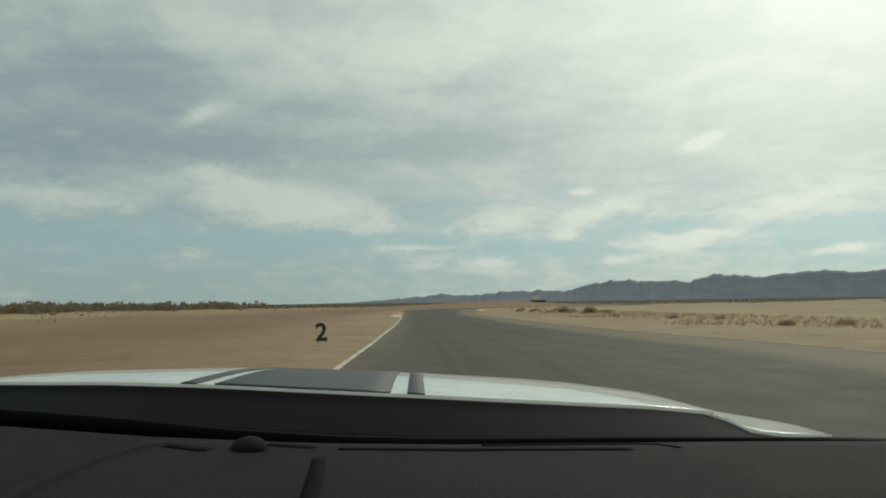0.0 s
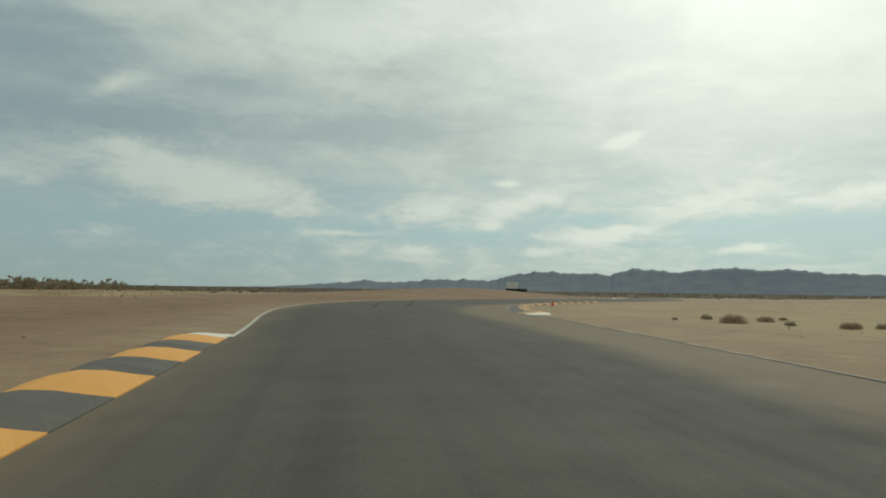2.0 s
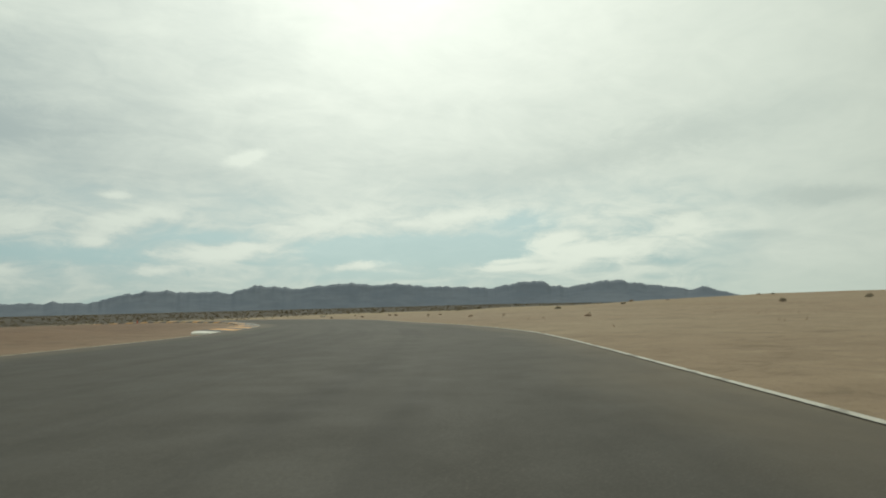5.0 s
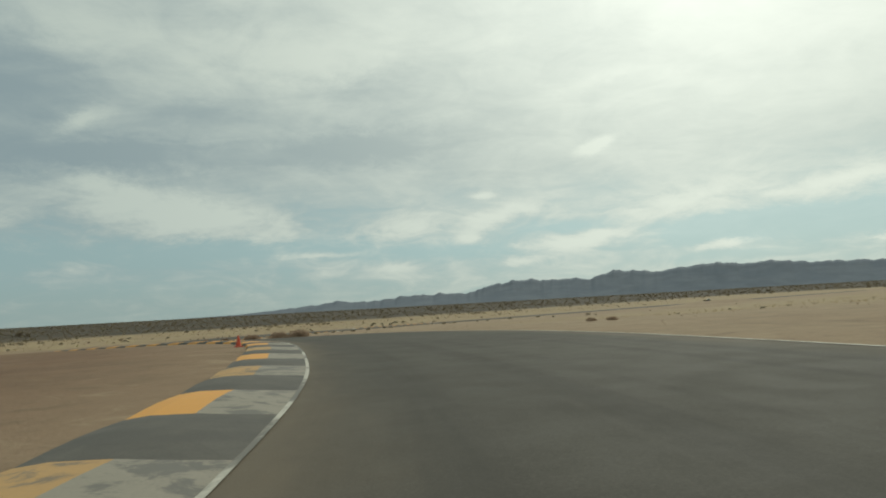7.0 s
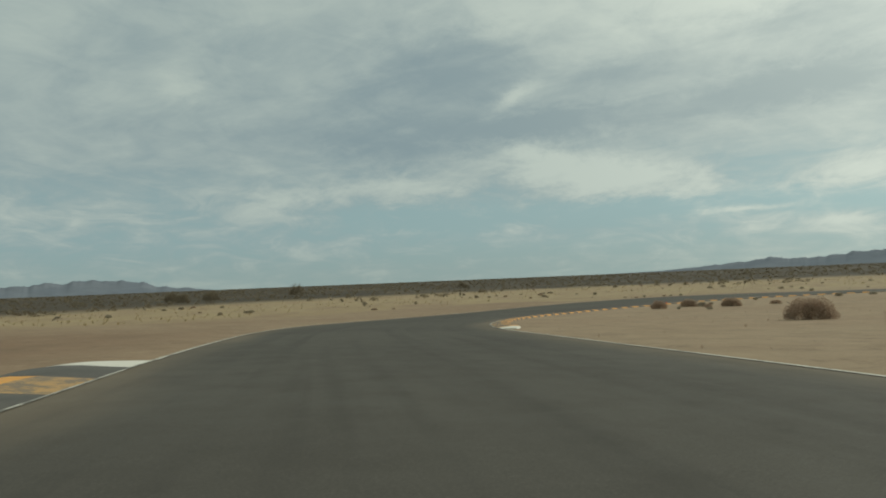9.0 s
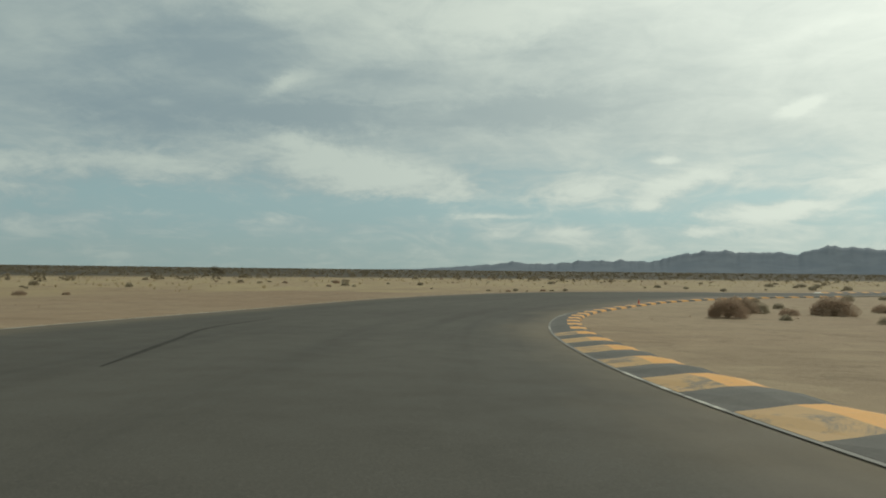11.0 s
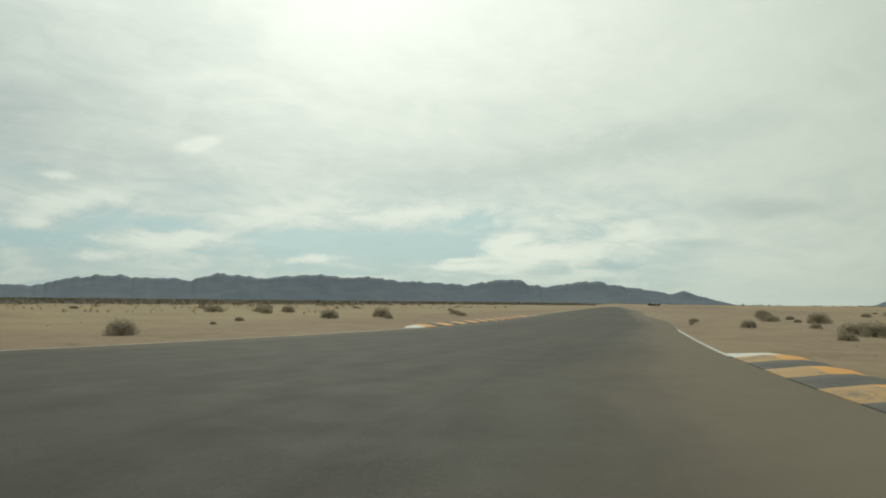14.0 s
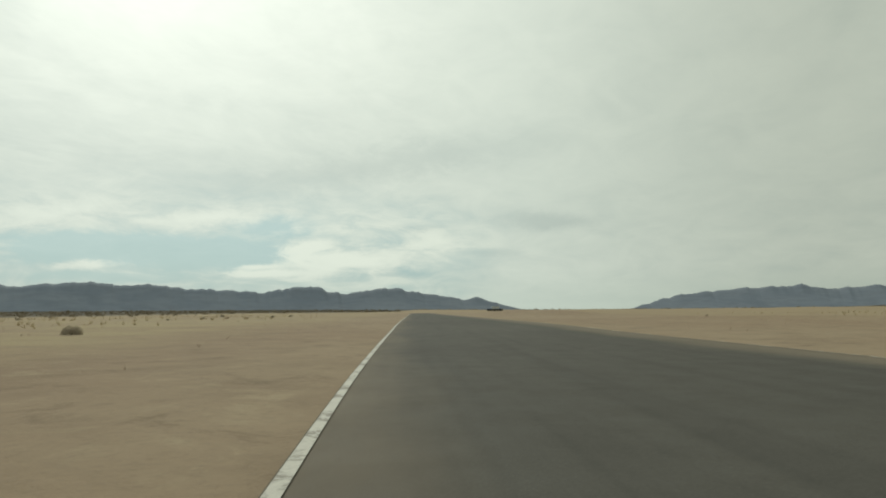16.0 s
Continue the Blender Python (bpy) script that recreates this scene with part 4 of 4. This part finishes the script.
def blades_of_grass(name, xs, ys, sizes, blades, mat, label, seed):
    rng = np.random.default_rng(seed)
    n = len(xs)
    c = np.column_stack([xs, ys, terrain(xs, ys) - 0.02])[:, None, :]
    s = np.asarray(sizes)[:, None, None]
    th = rng.uniform(0, 6.283, (n, blades))
    root = np.stack([np.cos(th), np.sin(th), 0 * th], -1) * rng.uniform(0, 0.3, (n, blades, 1))
    side = np.stack([-np.sin(th), np.cos(th), 0 * th], -1) * 0.025
    tip = root * rng.uniform(1.5, 3.0, (n, blades, 1)) + np.array([0, 0, 1.0]) * rng.uniform(0.4, 1.0, (n, blades, 1))
    tri = np.stack([root - side, root + side, tip], 2)
    verts = (c[:, :, None, :] + tri * s[..., None]).reshape(-1, 3)
    ob = mesh_object(name, verts.tolist(), np.arange(len(verts)).reshape(-1, 3).tolist(), mat)
    return tagged(ob, label, "grass", kind="stuff")


def stones(xs, ys, sizes, seed):
    rng = np.random.default_rng(seed)
    n = len(xs)
    c = np.column_stack([xs, ys, terrain(xs, ys)])
    unit = np.array([(1, 0, 0), (0, 1, 0), (-1, 0, 0), (0, -1, 0), (0, 0, 0.5), (0, 0, -0.4)], float)
    v = unit[None] * rng.uniform(0.55, 1.15, (n, 6, 1)) + rng.normal(0, 0.12, (n, 6, 3))
    v = c[:, None, :] + v * np.asarray(sizes)[:, None, None]
    tri = np.array([(0, 1, 4), (1, 2, 4), (2, 3, 4), (3, 0, 4), (1, 0, 5), (2, 1, 5), (3, 2, 5), (0, 3, 5)])
    faces = (np.arange(n)[:, None, None] * 6 + tri[None]).reshape(-1, 3)
    ob = mesh_object("stones", v.reshape(-1, 3).tolist(), faces.tolist(), STONE)
    return tagged(ob, "small stones and clods scattered on the sand", "stones", kind="stuff")


def scatter(count, seed, keep, x0, x1, y0, y1):
    rng = np.random.default_rng(seed)
    x, y = rng.uniform(x0, x1, count), rng.uniform(y0, y1, count)
    side, half = beside(x, y)
    ok = keep(side, np.abs(side) - half, x, y)
    return x[ok], y[ok]


fx, fy = scatter(12000, 21, lambda s, g, x, y: (g > 105 + 45 * np.sin(x * 0.05 + y * 0.03)) & ((s < 0) | (g > 420)), -600, 800, -300, 1000)
tufts("far_scrub", fx, fy, np.random.default_rng(1).uniform(0.7, 2.2, len(fx)), 32, FARLEAF, "dark olive scrub spread over the far plain", "scrub", 31, flat=0.6, leaf=0.1)
fx, fy = scatter(9000, 26, lambda s, g, x, y: (s < 0) & (g > 92 + 14 * np.sin(y * 0.07 + x * 0.05)), -460, -70, -150, 300)
tufts("far_scrub", fx, fy, np.random.default_rng(6).uniform(1.4, 4.6, len(fx)), 44, FARLEAF, "belt of taller dark scrub on the plain", "scrub", 36, flat=0.7, leaf=0.085)
fx, fy = scatter(12000, 22, lambda s, g, x, y: (np.hypot(x - 40, y - 220) > 620) & ((s < 0) | (g > 600)), -2600, 2900, -300, 3200)
tufts("far_scrub", fx, fy, np.random.default_rng(2).uniform(2.0, 4.5, len(fx)), 14, FARLEAF, "dark olive scrub spread over the far plain", "scrub", 32, flat=0.5, leaf=0.2)
fx, fy = scatter(14000, 23, lambda s, g, x, y: ((s < 0) & (g > 30 + 12 * np.sin(x * 0.11 + y * 0.06)) & (g < 130)) | ((s > 0) & (g > 55) & (y > 300) & (g < 200)), -160, 260, -40, 620)
blades_of_grass("dry_grass", fx, fy, np.random.default_rng(3).uniform(0.2, 0.6, len(fx)), 26, GRASS, "thin tufts of dry yellow grass", 33)
fx, fy = scatter(12000, 24, lambda s, g, x, y: (s > 0) & (g > 6 + 2 * np.sin(y * 0.4)) & (g < 15), 6, 40, 8, 75)
blades_of_grass("dry_grass", fx, fy, np.random.default_rng(4).uniform(0.08, 0.26, len(fx)), 20, DRY, "strip of dry brown grass beside the track", 34)
fx, fy = scatter(16000, 27, lambda s, g, x, y: (g > 2.5 + 2 * np.sin(x * 0.3 + y * 0.2)) & (g < 45) & ((y > 330) | (s > 0)) & (np.sin(x * 0.19 + 1) * np.sin(y * 0.23) + 0.5 * np.sin(x * 0.7 - y * 0.5) > 0.25), 0, 190, 20, 520)
blades_of_grass("dry_grass", fx, fy, np.random.default_rng(8).uniform(0.06, 0.2, len(fx)) ** 1.0, 16, DRY, "small withered clumps on the bare sand", 37)
fx, fy = scatter(9000, 25, lambda s, g, x, y: (g > 2.2) & (g < 45), -60, 160, -10, 470)
stones(fx, fy, np.random.default_rng(5).uniform(0.12, 0.32, len(fx)) ** 2.7, 35)


fx, fy = scatter(9000, 28, lambda s, g, x, y: (s > 0) & (g > 1.3) & (g < 4.5) & (((y > 98) & (y < 140)) | ((y > 340) & (y < 405))) & (np.sin(x * 1.3 + y * 0.7) + np.sin(y * 1.9 - x) > 0.3), 2, 64, 96, 406)
stones(fx, fy, np.random.default_rng(9).uniform(0.15, 0.34, len(fx)) ** 2.9, 38)


# ---- cones ----
def make_cone():
    thing = tagged(new("traffic_cone"), "red-orange plastic traffic cone standing on the sand", "cone", "traffic cones")
    bm = bmesh.new()
    box(bm, 0, 0, 0.018, 0.29, 0.29, 0.036, 0.012)
    part("base", bm, CONE, thing)
    bm = bmesh.new()
    rings = [(0.036, 0.115), (0.06, 0.105), (0.2, 0.077), (0.34, 0.05), (0.44, 0.031), (0.455, 0.024)]
    loops = []
    for z, r in rings:
        loops.append([bm.verts.new((r * math.cos(k * math.pi / 8), r * math.sin(k * math.pi / 8), z)) for k in range(16)])
    for a, b in zip(loops, loops[1:]):
        for k in range(16):
            bm.faces.new((a[k], a[(k + 1) % 16], b[(k + 1) % 16], b[k]))
    part("body", bm, CONE, thing, smooth=True)
    return thing


cone = make_cone()
CONES = [(10.9, 116.9), (58.8, 254.6), (34.0, 375.6)]
for k, (x, y) in enumerate(CONES):
    m = Matrix.Translation((x, y, float(terrain([x], [y])[0]))) @ Matrix.Rotation(0.6 * k, 4, "Z") @ Matrix.Diagonal((0.95, 0.95, 0.95, 1))
    if k:
        copy_thing(cone, m)
    else:
        cone.matrix_basis = m


# ---- braking marker: a black figure 2 on a stake ----
def brake_marker(x, y, yaw):
    z = float(terrain([x], [y])[0])
    thing = tagged(new("distance_marker"), "black cut-out figure 2 on a short stake in the sand", "sign")
    thing.matrix_basis = pose(x, y, z, 0, 0, yaw)
    curve = bpy.data.curves.new("figure", "FONT")
    curve.body, curve.size, curve.extrude, curve.bevel_depth, curve.offset = "2", 0.66, 0.012, 0.003, 0.012
    curve.align_x = "CENTER"
    text = new("figure", curve)
    me = bpy.data.meshes.new_from_object(text.evaluated_get(bpy.context.evaluated_depsgraph_get()))
    bpy.data.objects.remove(text)
    me.transform(Matrix.Translation((0, 0, 0.06)) @ Matrix.Rotation(math.pi / 2, 4, "X"))
    me.materials.clear()
    me.materials.append(BLACK_SIGN)
    fig = new("figure", me)
    fig.parent = thing
    for side in (-0.08, 0.1):
        bm = bmesh.new()
        rod(bm, (side, 0.03, -0.1), (side, 0.03, 0.2), 0.012, 0.012, 6)
        part("stake", bm, BLACK_SIGN, thing)


brake_marker(-4.3, 17.7, 10)


# ---- marshal posts: tyre wall with a pale board ----
def tyre_mesh():
    bm = bmesh.new()
    ring = []
    for k in range(14):
        a = 2 * math.pi * k / 14
        ring.append([bm.verts.new((math.cos(a) * r, math.sin(a) * r, z)) for r, z in ((0.19, 0.02), (0.29, 0.0), (0.325, 0.05), (0.325, 0.16), (0.29, 0.21), (0.19, 0.19))])
    for k in range(14):
        for c in range(6):
            bm.faces.new((ring[k][c], ring[(k + 1) % 14][c], ring[(k + 1) % 14][(c + 1) % 6], ring[k][(c + 1) % 6]))
    me = bpy.data.meshes.new("tyre")
    bmesh.ops.recalc_face_normals(bm, faces=bm.faces)
    bm.to_mesh(me)
    bm.free()
    me.materials.append(RUBBER)
    return me


TYRE = tyre_mesh()


def marshal_post(x, y, yaw, tyres, layers, board_w, board_h, shift):
    z = float(terrain([x], [y])[0])
    thing = tagged(new("marshal_post"), "low black tyre wall with a pale board standing behind it", "barrier")
    thing.matrix_basis = pose(x, y, z, 0, 0, yaw)
    for k in range(tyres):
        for lay in range(layers):
            t = new("tyre", TYRE)
            t.parent = thing
            t.location = ((k - (tyres - 1) / 2) * 0.66, 0.03 * ((k * 7 + lay * 3) % 3 - 1), lay * 0.21)
    bm = bmesh.new()
    foot = 0.21 * layers - 0.09
    box(bm, shift, 0.9, foot + board_h / 2, board_w, 0.06, board_h, 0.015)
    board = part("board", bm, CREAM, thing, "pale cream board")
    for s in (-0.45, 0.45):
        bm = bmesh.new()
        rod(bm, (shift + s * board_w, 0.97, -0.1), (shift + s * board_w, 0.97, foot + board_h), 0.035, 0.035, 8)
        part("post", bm, STEEL, thing)


marshal_post(29.5, 208.5, -15, 7, 4, 2.6, 1.5, -0.9)
marshal_post(214.0, 489.5, -62, 5, 2, 1.6, 0.6, 0.2)


# ---- far trees ----
def make_tree(x, y, tall, seed):
    z = float(terrain([x], [y])[0])
    thing = tagged(new("desert_tree"), "dark round-crowned desert tree on the far plain", "tree", "far trees")
    thing.matrix_basis = pose(x, y, z)
    bm = bmesh.new()
    rng = np.random.default_rng(seed)
    rod(bm, (0, 0, -0.2), (0.1, 0, tall * 0.4), tall * 0.04, tall * 0.028, 8)
    for k in range(6):
        a = k * 1.05 + rng.uniform(-0.3, 0.3)
        rod(bm, (0.1, 0, tall * 0.35), (math.cos(a) * tall * 0.32, math.sin(a) * tall * 0.32, tall * rng.uniform(0.6, 0.85)), tall * 0.02, tall * 0.006, 5)
    part("trunk", bm, TWIG, thing)
    crown = bush_foliage(seed, tall * 0.6, tall * 0.85, 3200, tall * 0.03, FARLEAF, thing)
    crown.name = crown.data.name = "crown"
    crown.location = (0, 0, tall * 0.08)


for k, (x, y, tall) in enumerate([(-170, 542, 6.6), (-162, 479, 4.8), (-174, 470, 5.2), (-158, 462, 4.4), (-144, 679, 4.6), (-118, 632, 3.0), (-182, 500, 4.2), (-160, 210, 3.2), (-150, 260, 3.5), (-175, 300, 3.4), (-140, 330, 3.0)]):
    make_tree(x, y, tall, 70 + k)


# ---- the white car the way begins in ----
def car():
    thing = tagged(new("car"), "white sports coupe with charcoal bonnet stripes and dark dashboard", "car")
    thing.matrix_basis = pose(-1.0, 0, float(level(0)) + 0.012, 0, 0, 2.34)
    C = -0.14  # the car's middle, left of the eye

    # the rear edge of bonnet and wing (1.0 m ahead), the crest of the bonnet (1.6 m), the foot of the windscreen (0.74 m)
    REAR = [(-0.95, 0.84), (-0.8, 0.872), (-0.665, 0.882), (-0.452, 0.878), (-0.303, 0.871), (-0.202, 0.864), (-0.033, 0.853), (0.225, 0.836), (0.356, 0.828), (0.449, 0.818),
            (0.479, 0.806), (0.505, 0.792), (0.531, 0.785), (0.576, 0.781), (0.625, 0.781), (0.9, 0.77)]
    CREST = [(-1.06, 0.80), (-0.856, 0.829), (-0.724, 0.837), (-0.592, 0.84), (-0.391, 0.841), (-0.188, 0.832), (0.017, 0.822), (0.223, 0.807), (0.362, 0.793), (0.502, 0.771)]
    FOOT = [(-0.7, 0.885), (-0.455, 0.875), (-0.333, 0.863), (-0.211, 0.848), (-0.087, 0.838), (0.038, 0.833), (0.262, 0.83), (0.425, 0.826), (0.585, 0.819)]

    def along(knots, lat):
        return float(np.interp(lat, [k[0] for k in knots], [k[1] for k in knots]))

    def top(lat, d):
        """The height of the bonnet."""
        a, b = along(REAR, min(lat, 0.449)), along(CREST, lat)
        if d < 1.6:
            s = (d - 1.0) / 0.6
            return a + (b - a) * s + 0.006 * math.sin(math.pi * s)
        return b - 0.13 * (d - 1.6) - 0.08 * (d - 1.6) ** 2

    def closed(name, rows, mat, label="", thick=0.018):
        """A sheet through rows of points."""
        nv, nu = len(rows), len(rows[0])
        v = [p for row in rows for p in row]
        n = len(v)
        v += [(x, y, z - thick) for x, y, z in v]
        f = []
        for a in range(nv - 1):
            for b in range(nu - 1):
                q = a * nu + b
                f += [(q, q + 1, q + nu + 1, q + nu), (n + q + nu, n + q + nu + 1, n + q + 1, n + q)]
        rim = [*range(nu), *[(a + 1) * nu - 1 for a in range(1, nv)], *[(nv - 1) * nu + b for b in range(nu - 2, -1, -1)], *[a * nu for a in range(nv - 2, 0, -1)]]
        for k, q in enumerate(rim):
            r = rim[(k + 1) % len(rim)]
            f.append((q, q + n, r + n, r))
        return mesh_object(name, v, f, mat, thing, True, label)

    DEEP = [1.0, 1.02, 1.08, 1.16, 1.25, 1.35, 1.45, 1.55, 1.65, 1.78, 1.95, 2.15, 2.45]

    def sheet(name, lat0, lat1, lift, mat, nu, label=""):
        lats = [lat0 + (lat1 - lat0) * b / nu for b in range(nu + 1)]
        deep = [1.004 + (d - 1.0) * 0.99 if lift else d for d in DEEP]
        return closed(name, [[(lat, d, top(lat, d) + lift) for lat in lats] for d in deep], mat, label, 0.002 if lift else 0.018)

    sheet("bonnet", -0.87, 0.455, 0.0, CAR_WHITE, 36)
    sheet("bonnet_stripe", -0.304, -0.041, 0.002, CAR_STRIPE, 6, "wide charcoal stripe")
    sheet("bonnet_stripe", -0.354, -0.332, 0.002, CAR_STRIPE, 2, "thin charcoal stripe")
    sheet("bonnet_stripe", -0.015, 0.012, 0.002, CAR_STRIPE, 2, "thin charcoal stripe")
    # the wing beside the bonnet, falling away to its outer side
    WING_REAR = [(0.458, 0.812), (0.479, 0.806), (0.505, 0.792), (0.531, 0.785), (0.576, 0.781), (0.64, 0.779)]
    WING_CREST = [(0.468, 0.795), (0.55, 0.777), (0.62, 0.7625), (0.70, 0.748), (0.76, 0.736), (0.83, 0.716)]
    rows = []
    for s in (0.0, 0.15, 0.4, 0.7, 1.0):
        rows.append([(a[0] + (b[0] - a[0]) * s, 1.0 + 0.3 * s, a[1] + (b[1] - a[1]) * s) for a, b in zip(WING_REAR, WING_CREST)])
    for d in (1.5, 1.8, 2.1, 2.4):
        rows.append([(x + 0.006 * (d - 1.3) * k, d, z - 0.17 * (d - 1.3) - 0.06 * (d - 1.3) ** 2) for k, (x, z) in enumerate(WING_CREST)])
    closed("front_wing", rows, CAR_WHITE)
    # body sides: lofted outline with wings and tail
    sections = [(-2.25, 0.72, 0.42, 0.86), (-2.1, 0.86, 0.3, 0.93), (-1.2, 0.93, 0.22, 0.95), (0.0, 0.93, 0.22, 0.9), (0.8, 0.93, 0.22, 0.86), (1.5, 0.93, 0.22, 0.8), (2.2, 0.9, 0.24, 0.7), (2.55, 0.74, 0.3, 0.6)]
    for side in (-1, 1):
        v, f = [], []
        for y, hw, z0, z1 in sections:
            inner = hw - (0.2 if y > 0.6 else 0.13)
            edge = 0.70 - 0.07 * (y - 0.75) if y > 0.75 else z1 + 0.012
            if y > 0.75:
                z1 = edge - 0.06
            for o, z in ((inner - 0.005, edge - 0.06), (inner, edge), (hw - 0.05, z1), (hw, z1 - 0.1), (hw + 0.02, (z0 + z1) / 2), (hw, z0 + 0.05), (hw - 0.1, z0)):
                v.append((C + side * o, y, z))
        for a in range(len(sections) - 1):
            for b in range(6):
                q = a * 7 + b
                f.append((q, q + 1, q + 8, q + 7) if side < 0 else (q + 7, q + 8, q + 1, q))
        mesh_object("body_side", v, f, CAR_WHITE, thing, True)
    bm = bmesh.new()
    box(bm, C, 2.52, 0.45, 1.5, 0.12, 0.32, 0.05)
    part("front_bumper", bm, CAR_WHITE, thing)
    bm = bmesh.new()
    box(bm, C, 2.57, 0.47, 0.9, 0.06, 0.16, 0.03)
    part("grille", bm, TRIM, thing, "black front grille")
    bm = bmesh.new()
    box(bm, C, -2.22, 0.62, 1.5, 0.12, 0.5, 0.05)
    part("rear_bumper", bm, CAR_WHITE, thing)
    bm = bmesh.new()
    box(bm, C, -1.75, 0.93, 1.5, 0.9, 0.06, 0.025)
    part("boot_lid", bm, CAR_WHITE, thing)
    for s in (-1, 1):
        bm = bmesh.new()
        box(bm, C + s * 0.6, 2.53, 0.6, 0.3, 0.1, 0.11, 0.03)
        part("headlight", bm, LENS, thing, "clear headlight")
        bm = bmesh.new()
        box(bm, C + s * 0.6, -2.28, 0.75, 0.25, 0.05, 0.12, 0.02)
        part("tail_light", bm, CONE, thing, "red tail light")
    bm = bmesh.new()
    box(bm, C, 0.1, 0.2, 1.7, 4.4, 0.06, 0.02)
    part("floor_pan", bm, TRIM, thing, "black floor pan")
    bm = bmesh.new()
    box(bm, C, -0.75, 1.34, 1.16, 1.3, 0.035, 0.015)
    part("roof", bm, CAR_WHITE, thing)
    for s in (-1, 1):
        bm = bmesh.new()
        rod(bm, (C + s * 0.83, 0.66, 0.88), (C + s * 0.56, -0.12, 1.33), 0.04, 0.035, 8)
        part("windscreen_pillar", bm, TRIM, thing, "black windscreen pillar")
        bm = bmesh.new()
        rod(bm, (C + s * 0.8, -1.75, 0.94), (C + s * 0.56, -1.35, 1.33), 0.06, 0.045, 8)
        part("rear_pillar", bm, CAR_WHITE, thing)
    # black scuttle between bonnet and windscreen, its lower half in shade
    ways = [-0.95 + 1.8 * k / 48 for k in range(49)]
    rows = []
    for s in (0.0, 0.06, 0.3, 0.6, 0.85, 1.0):
        d = 0.995 - 0.215 * s
        row = []
        for a in ways:
            high, low = along(REAR, a) - 0.004, along(FOOT, a * 0.76) - 0.004
            row.append((a * d, d, high + (low - high) * s - (0.004 if s else 0.0)))
        rows.append(row)
    closed("scuttle_panel", rows, COWL, "black plastic scuttle panel")
    closed("windscreen_seal", [[(a * d, d, along(FOOT, a * d) + z) for a in ways] for d, z in ((0.772, -0.006), (0.768, 0.0005), (0.758, 0.0005), (0.755, -0.006))], TRIM, "black rubber windscreen seal")

    # dashboard top with its seams, slots and sensor
    def pad(lat, d):
        return along(FOOT, lat) + 0.02 * (0.74 - d) - (0.012 if d > 0.735 else 0.0) - 0.06 * max(0.0, 0.33 - d)

    closed("dashboard", [[(a * (0.35 + 0.65 * d / 0.74), d, pad(a * 0.74, d)) for a in [-1.0 + 1.9 * k / 40 for k in range(41)]] for d in (0.745, 0.73, 0.7, 0.62, 0.52, 0.42, 0.33, 0.25, 0.2)], DASH, "dark grey grained dashboard top")

    def strip(name, points, width, lift, mat, label):
        """A narrow raised strip along a line on the dashboard."""
        line = spline(points, 0.01)
        right = edge_frame(line)
        rows = [[(x + n[0] * o, y + n[1] * o, pad(x * 0.74 / (0.35 + 0.65 * y / 0.74), y) + lift) for o in (-width / 2, 0.0, width / 2)] for (x, y), n in zip(line, right)]
        return closed(name, rows, mat, label)

    strip("defroster_slot", [(-0.083, 0.70), (0.07, 0.70), (0.227, 0.695)], 0.012, 0.001, TRIM, "long black defroster slot")
    strip("defroster_slot", [(0.07, 0.722), (0.235, 0.722), (0.265, 0.716), (0.28, 0.698)], 0.005, 0.001, TRIM, "thin black slot curving down at its end")
    strip("defroster_slot", [(-0.255, 0.684), (-0.225, 0.674), (-0.20, 0.668)], 0.016, 0.001, TRIM, "short black slot")
    strip("defroster_slot", [(-0.158, 0.712), (-0.133, 0.708), (-0.105, 0.704)], 0.014, 0.001, TRIM, "short black slot")
    strip("dash_seam", [(-0.096, 0.655), (-0.087, 0.56), (-0.08, 0.47), (-0.076, 0.40)], 0.014, 0.0008, COWL, "dark panel joint")
    strip("dash_seam", [(-0.27, 0.705), (-0.288, 0.643), (-0.293, 0.56), (-0.288, 0.50), (-0.28, 0.42)], 0.026, 0.0012, DASH, "raised rounded panel edge")
    bm = bmesh.new()
    bmesh.ops.create_uvsphere(bm, u_segments=20, v_segments=10, radius=0.0165)
    bmesh.ops.transform(bm, matrix=Matrix.Translation((-0.172, 0.685, pad(-0.172, 0.685) - 0.002)) @ Matrix.Diagonal((1.1, 1.1, 0.7, 1)), verts=bm.verts)
    part("sensor_dome", bm, DASH, thing, "small shiny grey sensor dome", True)
    # wheels
    for s in (-1, 1):
        for y in (1.72, -1.1):
            bm = bmesh.new()
            made = bmesh.ops.create_cone(bm, cap_ends=False, segments=28, radius1=0.33, radius2=0.33, depth=0.23)["verts"]
            inner = bmesh.ops.create_cone(bm, cap_ends=False, segments=28, radius1=0.24, radius2=0.24, depth=0.23)["verts"]
            bmesh.ops.bridge_loops(bm, edges=[e for e in bm.edges if e.is_boundary and all(v.co.z > 0 for v in e.verts)])
            bmesh.ops.bridge_loops(bm, edges=[e for e in bm.edges if e.is_boundary])
            bmesh.ops.transform(bm, matrix=Matrix.Translation((C + s * 0.83, y, 0.33)) @ Matrix.Rotation(math.pi / 2, 4, "Y"), verts=bm.verts)
            wheel = part("wheel", bm, RUBBER, thing, "black tyre")
            bm = bmesh.new()
            for k in range(5):
                a = k * 2 * math.pi / 5
                rod(bm, (C + s * 0.9, y, 0.33), (C + s * 0.9, y + 0.23 * math.cos(a), 0.33 + 0.23 * math.sin(a)), 0.035, 0.025, 6)
            part("rim", bm, CHROME, wheel, "metal spoked rim")


car()
